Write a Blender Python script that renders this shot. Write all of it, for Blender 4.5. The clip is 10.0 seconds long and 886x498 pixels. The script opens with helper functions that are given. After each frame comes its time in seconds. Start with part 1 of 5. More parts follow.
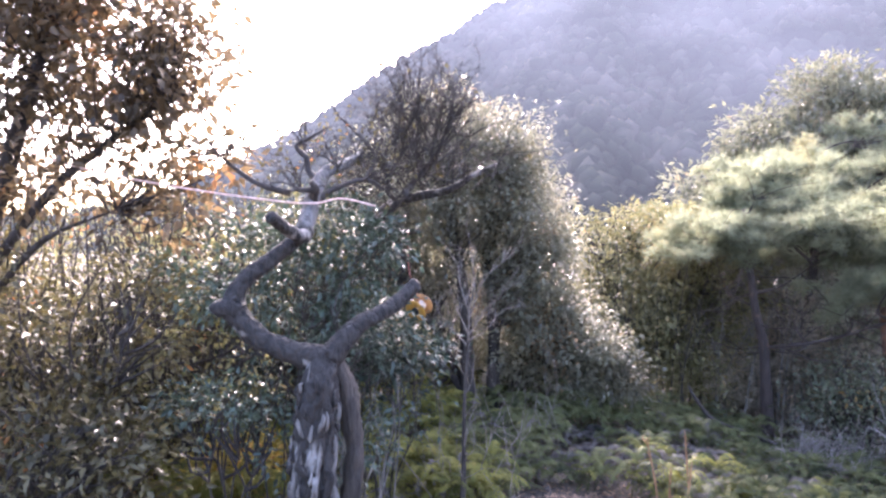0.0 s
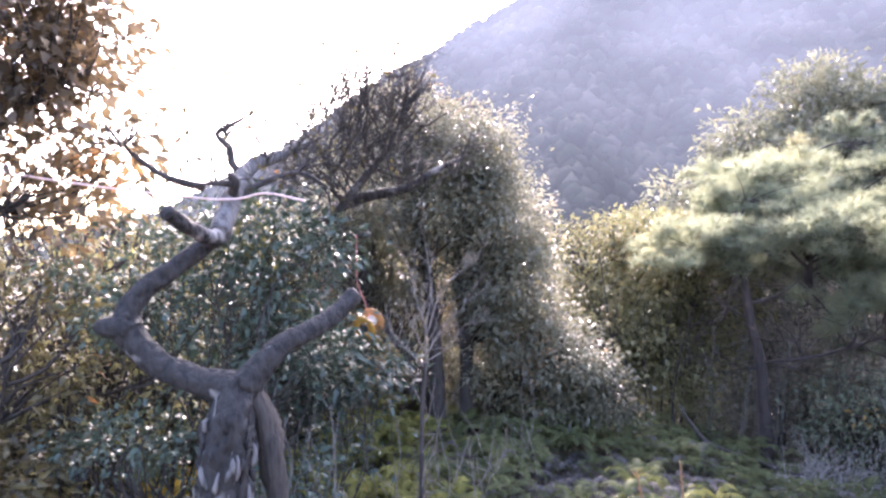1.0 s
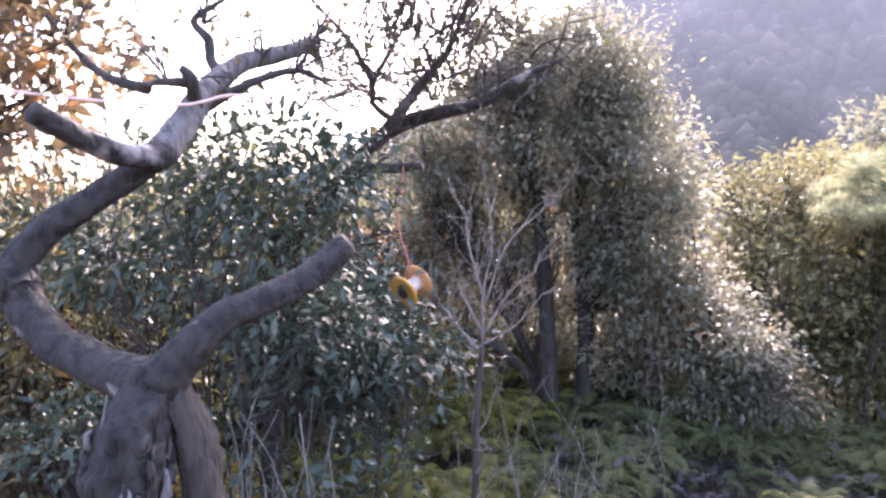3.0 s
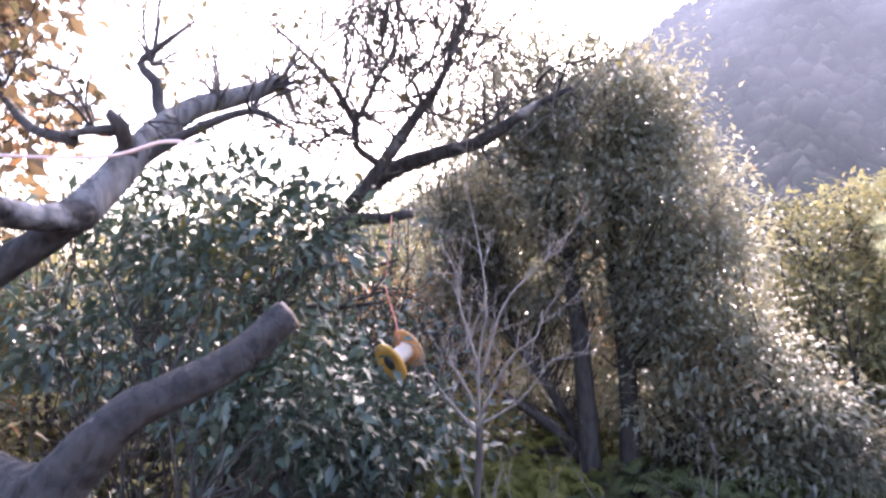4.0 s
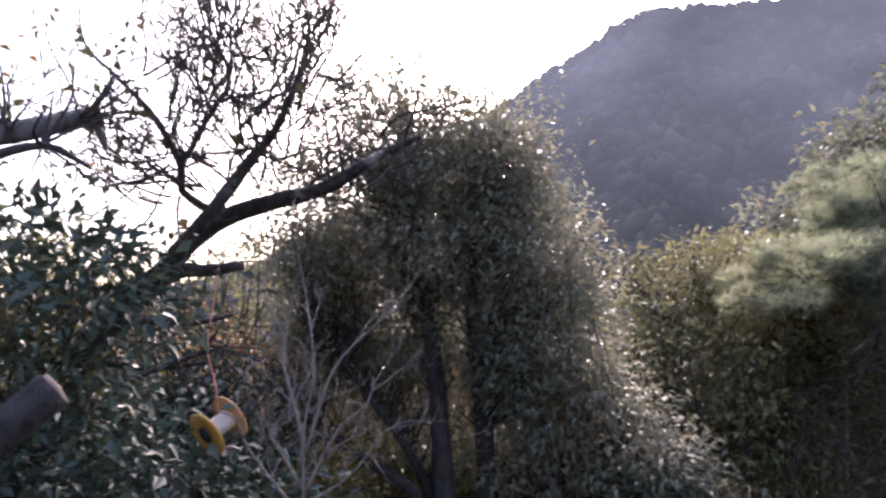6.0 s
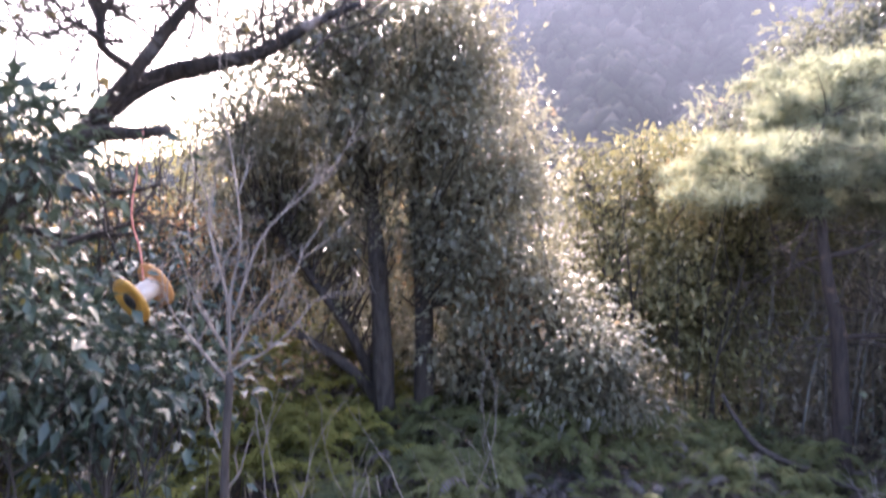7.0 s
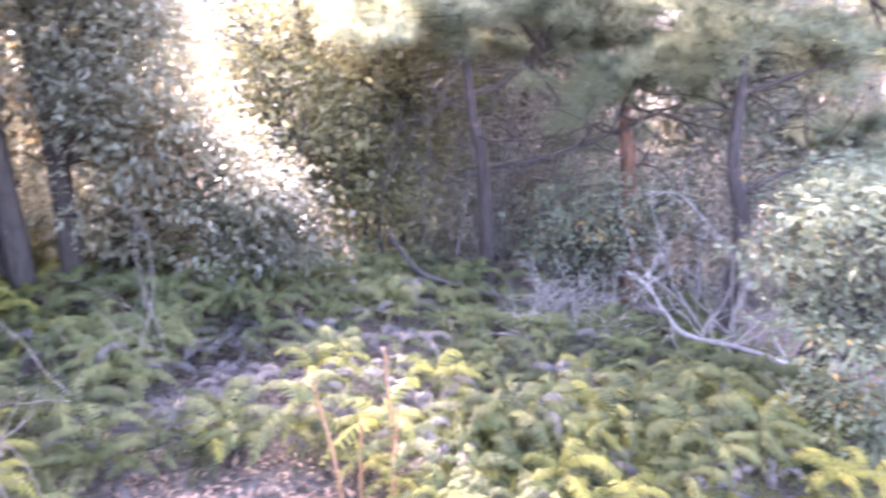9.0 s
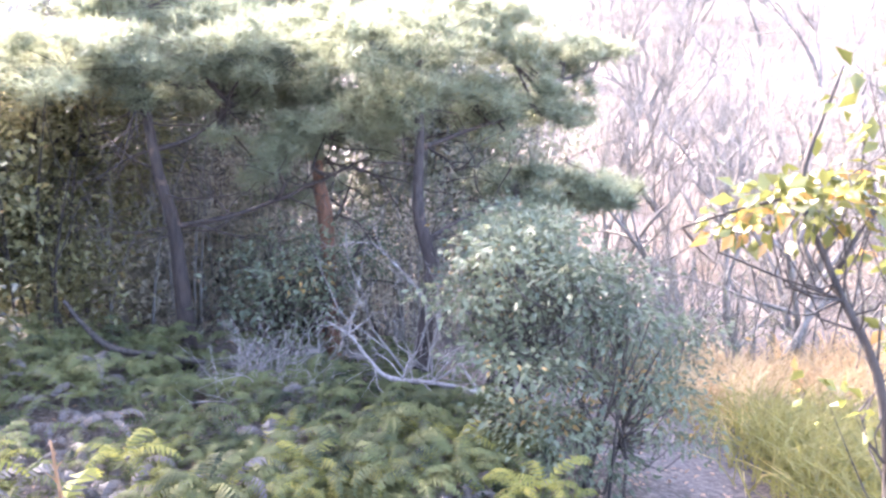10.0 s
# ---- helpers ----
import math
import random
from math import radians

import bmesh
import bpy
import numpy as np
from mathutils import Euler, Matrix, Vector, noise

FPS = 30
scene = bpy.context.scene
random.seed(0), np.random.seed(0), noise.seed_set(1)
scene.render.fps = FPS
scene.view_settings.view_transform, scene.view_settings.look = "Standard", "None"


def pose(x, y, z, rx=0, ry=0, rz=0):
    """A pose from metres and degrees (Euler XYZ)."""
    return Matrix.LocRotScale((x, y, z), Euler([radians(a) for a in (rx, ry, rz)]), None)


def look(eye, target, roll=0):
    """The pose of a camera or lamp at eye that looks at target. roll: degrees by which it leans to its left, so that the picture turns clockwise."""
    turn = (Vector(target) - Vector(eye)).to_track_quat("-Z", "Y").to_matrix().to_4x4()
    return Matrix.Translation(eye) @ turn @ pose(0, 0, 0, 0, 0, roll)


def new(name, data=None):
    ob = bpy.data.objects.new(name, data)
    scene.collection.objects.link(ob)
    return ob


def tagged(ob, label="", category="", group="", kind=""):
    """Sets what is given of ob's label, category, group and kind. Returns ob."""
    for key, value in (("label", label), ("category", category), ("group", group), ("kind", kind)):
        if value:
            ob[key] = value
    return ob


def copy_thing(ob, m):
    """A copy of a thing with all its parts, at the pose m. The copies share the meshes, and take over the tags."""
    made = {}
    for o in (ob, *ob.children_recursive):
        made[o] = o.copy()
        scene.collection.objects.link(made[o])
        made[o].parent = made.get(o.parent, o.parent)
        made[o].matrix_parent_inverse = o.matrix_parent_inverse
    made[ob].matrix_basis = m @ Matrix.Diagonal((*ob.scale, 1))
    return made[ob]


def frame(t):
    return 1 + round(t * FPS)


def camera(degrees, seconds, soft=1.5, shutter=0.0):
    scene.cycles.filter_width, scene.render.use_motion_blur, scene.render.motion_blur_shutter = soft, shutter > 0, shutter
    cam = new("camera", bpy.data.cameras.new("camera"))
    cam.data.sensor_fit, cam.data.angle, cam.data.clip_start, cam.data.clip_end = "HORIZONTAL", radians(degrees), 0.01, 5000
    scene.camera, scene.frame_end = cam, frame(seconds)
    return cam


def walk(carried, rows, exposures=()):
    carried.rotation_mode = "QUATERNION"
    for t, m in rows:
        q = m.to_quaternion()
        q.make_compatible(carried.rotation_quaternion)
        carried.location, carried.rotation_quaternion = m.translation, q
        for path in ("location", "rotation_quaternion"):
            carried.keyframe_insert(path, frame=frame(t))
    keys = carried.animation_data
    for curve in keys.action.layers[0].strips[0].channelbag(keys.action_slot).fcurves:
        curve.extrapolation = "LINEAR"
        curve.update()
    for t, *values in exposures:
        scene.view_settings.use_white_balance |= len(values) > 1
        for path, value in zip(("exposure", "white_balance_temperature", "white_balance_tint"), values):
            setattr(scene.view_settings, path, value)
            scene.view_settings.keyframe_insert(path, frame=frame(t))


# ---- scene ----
cam = camera(63.3, 10.0, soft=2.5, shutter=0.3)
PATH = [
    (0.0, -0.019, 0.009, 2.072, -0.220, -0.320, -0.071),
    (0.5, 0.129, 0.333, 2.013, 0.949, -0.310, -0.905),
    (1.0, 0.181, 0.723, 1.992, -1.361, 1.099, 0.733),
    (1.5, 0.264, 1.029, 1.962, 1.162, 1.529, 0.875),
    (2.0, 0.377, 1.395, 1.920, 2.114, -0.440, -1.344),
    (3.5, 0.651, 2.298, 1.927, 14.586, -2.220, 1.986),
    (4.0, 0.710, 2.520, 1.940, 15.439, 1.714, 2.403),
    (4.5, 0.764, 2.649, 1.971, 18.461, 3.532, 3.433),
    (5.0, 0.846, 2.696, 1.981, 16.774, 5.318, 3.653),
    (6.5, 0.793, 2.752, 1.963, 1.802, 4.398, 0.709),
    (7.0, 0.856, 2.785, 1.911, 1.628, -3.488, 0.122),
    (7.5, 0.882, 2.805, 1.836, 3.258, -11.536, 0.790),
    (8.0, 0.894, 2.814, 1.818, 4.601, -14.231, 1.674),
    (8.5, 0.950, 2.850, 1.802, -8.857, -14.209, 0.795),
    (9.0, 0.987, 2.872, 1.801, -23.607, -14.922, 0.590),
    (9.5, 1.036, 2.840, 1.808, -39.465, -12.453, -0.108),
    (10.0, 1.080, 2.802, 1.831, -46.394, -11.008, -0.180),
]
EXPOSURE = [(0.0, 3.39, 6050, 28), (0.5, 2.99, 6050, 28), (1.0, 3.44, 6050, 28), (2.0, 3.01, 6150, 28), (3.5, 3.44, 6250, 32), (4.5, 2.56, 6050, 28), (5.0, 1.69, 6050, 27), (6.5, 2.49, 6150, 28), (7.0, 3.32, 6250, 31), (7.5, 4.12, 6250, 34), (8.0, 4.62, 6250, 35), (8.5, 4.82, 6200, 37), (9.0, 4.92, 6300, 38), (9.5, 4.67, 6150, 29), (10.0, 4.42, 6050, 26)]
walk(cam, [(t, pose(x, y, z, 90 + pitch, roll, yaw)) for t, x, y, z, yaw, pitch, roll in PATH], EXPOSURE)

# ---- light: low winter sun ahead, above the mountain ----
SUN_AZ, SUN_EL = 5.0, 33.0
world = bpy.data.worlds.new("world")
scene.world = world
world.use_nodes = True
wn = world.node_tree
sky = wn.nodes.new("ShaderNodeTexSky")
sky.sky_type, sky.sun_disc = "NISHITA", False
sky.sun_elevation, sky.sun_rotation = radians(SUN_EL), radians(SUN_AZ)
sky.air_density, sky.dust_density, sky.ozone_density = 1.0, 5.0, 0.8
wn.nodes["Background"].inputs["Strength"].default_value = 0.15
wn.links.new(sky.outputs["Color"], wn.nodes["Background"].inputs["Color"])
sun_data = bpy.data.lights.new("sun", "SUN")
sun_data.energy, sun_data.angle, sun_data.color = 1.45, radians(1.5), (1.0, 0.93, 0.82)
sun = new("sun", sun_data)
sun_from = Vector((math.sin(radians(SUN_AZ)) * math.cos(radians(SUN_EL)), math.cos(radians(SUN_AZ)) * math.cos(radians(SUN_EL)), math.sin(radians(SUN_EL))))
sun.matrix_world = look(sun_from * 60, (0, 0, 0))


# ---- materials ----
def material(name):
    m = bpy.data.materials.new(name)
    m.use_nodes = True
    return m, m.node_tree.nodes, m.node_tree.links, m.node_tree.nodes["Principled BSDF"]


def ramp(nodes, links, source, stops):
    r = nodes.new("ShaderNodeValToRGB")
    while len(r.color_ramp.elements) < len(stops):
        r.color_ramp.elements.new(0.5)
    for e, (at, c) in zip(r.color_ramp.elements, stops):
        e.position, e.color = at, (*c, 1)
    links.new(source, r.inputs[0])
    return r.outputs[0]


def tex_noise(nodes, links, scale, detail=4.0, vector=None):
    n = nodes.new("ShaderNodeTexNoise")
    n.inputs["Scale"].default_value, n.inputs["Detail"].default_value = scale, detail
    if vector is not None:
        links.new(vector, n.inputs["Vector"])
    return n.outputs["Fac"]


def where(nodes):
    return nodes.new("ShaderNodeNewGeometry").outputs["Position"]


def muted(c, keep=0.92):
    """The colour, a little greyer and warmer."""
    g = sum(c) / 3
    return ((g + (c[0] - g) * keep) * 1.06, g + (c[1] - g) * keep, (g + (c[2] - g) * keep) * 1.04)


def leaf_material(name, dark, light, old, gloss=0.35, through_light=0.4, patch=1.1, spec=0.5, each=0.55):
    """Leaf blades: colour by blade and by patch, a sheen, and light coming through."""
    m, nodes, links, bsdf = material(name)
    dark, light, old = muted(dark), muted(light), muted(old)
    geo = nodes.new("ShaderNodeNewGeometry")
    mixed = nodes.new("ShaderNodeMath")
    mixed.operation = "MULTIPLY_ADD"
    mixed.inputs[1].default_value = each
    links.new(geo.outputs["Random Per Island"], mixed.inputs[0])
    spread = nodes.new("ShaderNodeMath")
    spread.operation = "MULTIPLY_ADD"
    spread.inputs[1].default_value, spread.inputs[2].default_value = 1.9, -0.43 - each / 2
    links.new(tex_noise(nodes, links, patch, 3.0, geo.outputs["Position"]), spread.inputs[0])
    links.new(spread.outputs[0], mixed.inputs[2])
    colour = ramp(nodes, links, mixed.outputs[0], [(0.05, dark), (0.6, light), (0.93, light), (1.0, old)])
    links.new(colour, bsdf.inputs["Base Color"])
    bsdf.inputs["Roughness"].default_value = gloss
    bsdf.inputs["Specular IOR Level"].default_value = spec
    glow = nodes.new("ShaderNodeBsdfTranslucent")
    links.new(colour, glow.inputs["Color"])
    mix = nodes.new("ShaderNodeMixShader")
    mix.inputs[0].default_value = through_light
    links.new(bsdf.outputs[0], mix.inputs[1])
    links.new(glow.outputs[0], mix.inputs[2])
    links.new(mix.outputs[0], nodes["Material Output"].inputs["Surface"])
    return m


def bark_material(name, dark, mid, pale, scale=9.0, stretch=0.25, bump=0.6, lichen=0.62):
    m, nodes, links, bsdf = material(name)
    mp = nodes.new("ShaderNodeMapping")
    mp.inputs["Scale"].default_value = (1, 1, stretch)
    links.new(where(nodes), mp.inputs["Vector"])
    a = tex_noise(nodes, links, scale * 3, 8.0, mp.outputs[0])
    b = tex_noise(nodes, links, scale * 0.6, 3.0, where(nodes))
    v = nodes.new("ShaderNodeTexVoronoi")
    v.inputs["Scale"].default_value = scale * 2.2
    v.feature = "DISTANCE_TO_EDGE"
    links.new(mp.outputs[0], v.inputs["Vector"])
    base = ramp(nodes, links, a, [(0.3, dark), (0.55, mid), (0.75, mid)])
    patch = ramp(nodes, links, b, [(lichen, (0, 0, 0)), (lichen + 0.1, (1, 1, 1))])
    mix = nodes.new("ShaderNodeMix")
    mix.data_type = "RGBA"
    links.new(patch, mix.inputs["Factor"])
    links.new(base, mix.inputs["A"])
    mix.inputs["B"].default_value = (*pale, 1)
    links.new(mix.outputs["Result"], bsdf.inputs["Base Color"])
    bsdf.inputs["Roughness"].default_value = 0.85
    crack = nodes.new("ShaderNodeMath")
    crack.operation = "MULTIPLY_ADD"
    crack.inputs[1].default_value = 1.2
    links.new(v.outputs["Distance"], crack.inputs[0])
    links.new(a, crack.inputs[2])
    bp = nodes.new("ShaderNodeBump")
    bp.inputs["Strength"].default_value, bp.inputs["Distance"].default_value = bump, 0.02
    links.new(crack.outputs[0], bp.inputs["Height"])
    links.new(bp.outputs[0], bsdf.inputs["Normal"])
    return m


def plain_material(name, a, b, rough=0.6, scale=30.0, bump=0.15):
    m, nodes, links, bsdf = material(name)
    n = tex_noise(nodes, links, scale, 6.0, where(nodes))
    links.new(ramp(nodes, links, n, [(0.3, a), (0.7, b)]), bsdf.inputs["Base Color"])
    bsdf.inputs["Roughness"].default_value = rough
    bp = nodes.new("ShaderNodeBump")
    bp.inputs["Strength"].default_value, bp.inputs["Distance"].default_value = bump, 0.01
    links.new(n, bp.inputs["Height"])
    links.new(bp.outputs[0], bsdf.inputs["Normal"])
    return m


def ground_material():
    m, nodes, links, bsdf = material("woodland_soil")
    p = where(nodes)
    fine = tex_noise(nodes, links, 26.0, 8.0, p)
    broad = tex_noise(nodes, links, 0.9, 4.0, p)
    soil = ramp(nodes, links, fine, [(0.3, (0.025, 0.018, 0.012)), (0.5, (0.07, 0.05, 0.035)), (0.7, (0.2, 0.15, 0.11))])
    straw = ramp(nodes, links, fine, [(0.3, (0.05, 0.042, 0.036)), (0.7, (0.15, 0.125, 0.11))])
    mix = nodes.new("ShaderNodeMix")
    mix.data_type = "RGBA"
    links.new(ramp(nodes, links, broad, [(0.42, (0, 0, 0)), (0.6, (1, 1, 1))]), mix.inputs["Factor"])
    links.new(soil, mix.inputs["A"])
    links.new(straw, mix.inputs["B"])
    links.new(mix.outputs["Result"], bsdf.inputs["Base Color"])
    bsdf.inputs["Roughness"].default_value = 0.95
    bp = nodes.new("ShaderNodeBump")
    bp.inputs["Strength"].default_value, bp.inputs["Distance"].default_value = 0.8, 0.03
    links.new(fine, bp.inputs["Height"])
    links.new(bp.outputs[0], bsdf.inputs["Normal"])
    return m


def mountain_material():
    """A distant wooded slope, with haze painted on as a pale blue-grey glow."""
    m, nodes, links, bsdf = material("wooded_slope_with_haze_glow")
    p = where(nodes)
    n = tex_noise(nodes, links, 0.05, 5.0, p)
    each = nodes.new("ShaderNodeMath")
    each.operation = "MULTIPLY_ADD"
    each.inputs[1].default_value = 0.3
    links.new(nodes.new("ShaderNodeNewGeometry").outputs["Random Per Island"], each.inputs[0])
    links.new(n, each.inputs[2])
    colour = ramp(nodes, links, each.outputs[0], [(0.42, (0.025, 0.035, 0.022)), (0.62, (0.075, 0.085, 0.05)), (0.86, (0.17, 0.15, 0.11))])
    links.new(colour, bsdf.inputs["Base Color"])
    bsdf.inputs["Roughness"].default_value = 1.0
    bsdf.inputs["Specular IOR Level"].default_value = 0.0
    # emission stands in for haze, mixed over the slope's own colour
    haze_glow = nodes.new("ShaderNodeEmission")
    haze_glow.inputs["Color"].default_value = (0.58, 0.61, 0.76, 1)
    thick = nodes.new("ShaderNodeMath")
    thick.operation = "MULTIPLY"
    thick.inputs[1].default_value = HAZE_STRENGTH
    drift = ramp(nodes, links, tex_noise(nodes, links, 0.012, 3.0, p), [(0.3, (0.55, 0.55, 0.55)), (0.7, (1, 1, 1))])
    # the glow grows with height, for sun glare near the ridge
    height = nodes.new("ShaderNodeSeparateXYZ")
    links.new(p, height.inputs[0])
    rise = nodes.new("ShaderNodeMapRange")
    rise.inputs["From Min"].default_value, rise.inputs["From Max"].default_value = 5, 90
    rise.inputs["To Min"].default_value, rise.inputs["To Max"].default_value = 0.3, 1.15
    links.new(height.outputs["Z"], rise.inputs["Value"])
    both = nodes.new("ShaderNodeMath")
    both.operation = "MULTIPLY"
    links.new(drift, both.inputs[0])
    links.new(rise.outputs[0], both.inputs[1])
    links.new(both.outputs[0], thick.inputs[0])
    links.new(thick.outputs[0], haze_glow.inputs["Strength"])
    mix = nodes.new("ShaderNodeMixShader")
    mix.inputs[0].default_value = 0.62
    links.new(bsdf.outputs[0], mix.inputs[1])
    links.new(haze_glow.outputs[0], mix.inputs[2])
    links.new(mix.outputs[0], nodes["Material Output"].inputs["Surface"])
    return m


# how strongly the mountain's painted haze glows
HAZE_STRENGTH = 0.17
M_GROUND = ground_material()
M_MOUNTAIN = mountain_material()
M_OLD_BARK = bark_material("old_fissured_bark", (0.005, 0.004, 0.004), (0.03, 0.025, 0.022), (0.24, 0.22, 0.205), lichen=0.61, bump=1.0, stretch=0.6)
M_PALE_BARK = bark_material("pale_ridge_bark", (0.022, 0.019, 0.017), (0.15, 0.135, 0.125), (0.29, 0.27, 0.25), lichen=0.58, bump=1.0)
M_DARK_BARK = bark_material("dark_bark", (0.014, 0.011, 0.009), (0.045, 0.036, 0.03), (0.14, 0.13, 0.12), scale=12, lichen=0.66)
M_RED_BARK = bark_material("orange_red_pine_bark", (0.04, 0.02, 0.012), (0.14, 0.065, 0.036), (0.2, 0.13, 0.09), scale=10)
M_PINE_BARK = bark_material("reddish_pine_bark", (0.014, 0.01, 0.009), (0.045, 0.032, 0.027), (0.11, 0.07, 0.05), scale=10)
M_GREY_TWIG = bark_material("pale_grey_twig", (0.08, 0.068, 0.058), (0.18, 0.152, 0.13), (0.36, 0.33, 0.29), scale=20, bump=0.2)
M_BARE = bark_material("grey_bare_bark", (0.06, 0.054, 0.047), (0.165, 0.15, 0.132), (0.27, 0.25, 0.222), scale=8, bump=0.3)
M_DEAD = bark_material("bleached_dead_wood", (0.1, 0.09, 0.08), (0.26, 0.23, 0.21), (0.42, 0.39, 0.36), scale=14, bump=0.3)
M_CUT = plain_material("sawn_wood", (0.16, 0.11, 0.08), (0.28, 0.2, 0.15), 0.8)
M_CAMELLIA = leaf_material("glossy_dark_leaf", (0.016, 0.032, 0.021), (0.06, 0.093, 0.058), (0.16, 0.15, 0.03), gloss=0.36, through_light=0.22, spec=0.5)
M_OAK = leaf_material("evergreen_oak_leaf", (0.065, 0.07, 0.042), (0.225, 0.23, 0.142), (0.3, 0.2, 0.09), gloss=0.34, through_light=0.5, spec=0.7)
M_RUSSET = leaf_material("russet_leaf", (0.045, 0.034, 0.018), (0.15, 0.108, 0.05), (0.3, 0.15, 0.05), gloss=0.4, through_light=0.5)
M_BROWN_GREEN = leaf_material("autumn_green_leaf", (0.03, 0.03, 0.012), (0.105, 0.092, 0.032), (0.36, 0.15, 0.035), gloss=0.4, through_light=0.4)
M_GOLD_GREEN = leaf_material("glossy_gold_green_leaf", (0.04, 0.05, 0.012), (0.13, 0.14, 0.03), (0.34, 0.2, 0.04), gloss=0.25, through_light=0.35)
M_GOLD = leaf_material("golden_leaf", (0.16, 0.12, 0.02), (0.36, 0.28, 0.03), (0.4, 0.2, 0.04), gloss=0.5, through_light=0.5)
M_RUST = leaf_material("rusty_dry_leaf", (0.12, 0.07, 0.025), (0.3, 0.2, 0.08), (0.4, 0.16, 0.05), gloss=0.6, through_light=0.45)
M_GREY_GREEN = leaf_material("grey_green_leaf", (0.05, 0.07, 0.042), (0.145, 0.175, 0.1), (0.3, 0.2, 0.06), gloss=0.6, through_light=0.4, spec=0.3)
M_OLIVE = leaf_material("olive_leaf", (0.065, 0.07, 0.028), (0.21, 0.205, 0.08), (0.3, 0.22, 0.08), gloss=0.45, through_light=0.46)
# leaf colour raised to imitate the veiling glare over a thicket
M_GLARE_LEAF = leaf_material("glare_paled_thicket_leaf", (0.12, 0.105, 0.075), (0.36, 0.335, 0.24), (0.42, 0.32, 0.17), gloss=0.5, through_light=0.55)
M_NEEDLE = leaf_material("pine_needle", (0.09, 0.11, 0.062), (0.25, 0.285, 0.165), (0.32, 0.29, 0.13), gloss=0.55, through_light=0.6)
M_FAR_LEAF = leaf_material("broadleaf_canopy", (0.07, 0.08, 0.05), (0.18, 0.195, 0.12), (0.28, 0.24, 0.14), gloss=0.5, through_light=0.48)
M_FERN = leaf_material("fern_frond", (0.009, 0.02, 0.011), (0.1, 0.117, 0.038), (0.25, 0.225, 0.055), gloss=0.7, through_light=0.35, patch=3.6, spec=0.25, each=0.2)
M_FERN_GOLD = leaf_material("yellowing_fern_frond", (0.03, 0.045, 0.012), (0.18, 0.185, 0.034), (0.3, 0.24, 0.045), gloss=0.7, through_light=0.4, patch=3.6, spec=0.25, each=0.2)
M_FERN_DEAD = leaf_material("withered_grey_fern", (0.018, 0.016, 0.014), (0.11, 0.104, 0.093), (0.2, 0.16, 0.12), gloss=0.7, through_light=0.3)
M_GRASS = leaf_material("yellow_green_grass", (0.07, 0.08, 0.02), (0.24, 0.22, 0.05), (0.55, 0.42, 0.14), gloss=0.5, through_light=0.5)
M_STRAW = leaf_material("straw_grass", (0.25, 0.17, 0.07), (0.5, 0.38, 0.18), (0.5, 0.3, 0.12), gloss=0.6, through_light=0.4)
M_STALK = plain_material("red_brown_stalk", (0.16, 0.08, 0.035), (0.32, 0.18, 0.09), 0.7)
M_LITTER = leaf_material("fallen_leaf", (0.12, 0.07, 0.04), (0.34, 0.22, 0.13), (0.45, 0.36, 0.26), gloss=0.7, through_light=0.15)
M_FLANGE = plain_material("ochre_plastic", (0.42, 0.22, 0.04), (0.55, 0.3, 0.06), 0.45, 18)
M_FLANGE_BACK = plain_material("orange_brown_plastic", (0.42, 0.2, 0.07), (0.52, 0.27, 0.1), 0.5, 18)
M_BARREL = plain_material("cream_plastic", (0.6, 0.5, 0.4), (0.75, 0.66, 0.56), 0.5, 22)
M_BLACK = plain_material("black_hub", (0.01, 0.01, 0.01), (0.03, 0.03, 0.03), 0.5)
M_STRING = plain_material("pale_pink_cord", (0.65, 0.42, 0.36), (0.8, 0.58, 0.5), 0.8, 60)
M_RED_CORD = plain_material("faded_red_cord", (0.4, 0.13, 0.1), (0.55, 0.22, 0.17), 0.8, 60)


# ---- geometry helpers ----
class Geo:
    """Collects triangles from many pieces for one mesh."""

    def __init__(self):
        self.v, self.f, self.n = [], [], 0

    def add(self, v, f):
        self.v.append(v)
        self.f.append(f + self.n)
        self.n += len(v)

    def mesh(self, name, mat, smooth=False):
        v, f = np.concatenate(self.v).astype(np.float32), np.concatenate(self.f).astype(np.int32)
        me = bpy.data.meshes.new(name)
        me.vertices.add(len(v))
        me.vertices.foreach_set("co", v.ravel())
        me.loops.add(f.size)
        me.loops.foreach_set("vertex_index", f.ravel())
        me.polygons.add(len(f))
        me.polygons.foreach_set("loop_start", np.arange(0, f.size, 3, dtype=np.int32))
        me.polygons.foreach_set("loop_total", np.full(len(f), 3, dtype=np.int32))
        if smooth:
            me.polygons.foreach_set("use_smooth", np.ones(len(f), dtype=bool))
        me.update(calc_edges=True)
        me.validate()
        me.materials.append(mat)
        return me


def thing(name, label, category, at=(0, 0, 0), group="", kind=""):
    ob = new(name)
    ob.empty_display_size = 0.1
    ob.location = at
    return tagged(ob, label, category, group, kind)


def part(name, geo, mat, parent, label="", smooth=False):
    """One mesh, given in world places, as a part of its thing."""
    ob = new(name, geo.mesh(name, mat, smooth))
    if parent is not None:
        ob.parent = parent
        root, shift = parent, Vector((0, 0, 0))
        while root is not None:
            shift += root.location
            root = root.parent
        ob.location = -shift
    return tagged(ob, label)


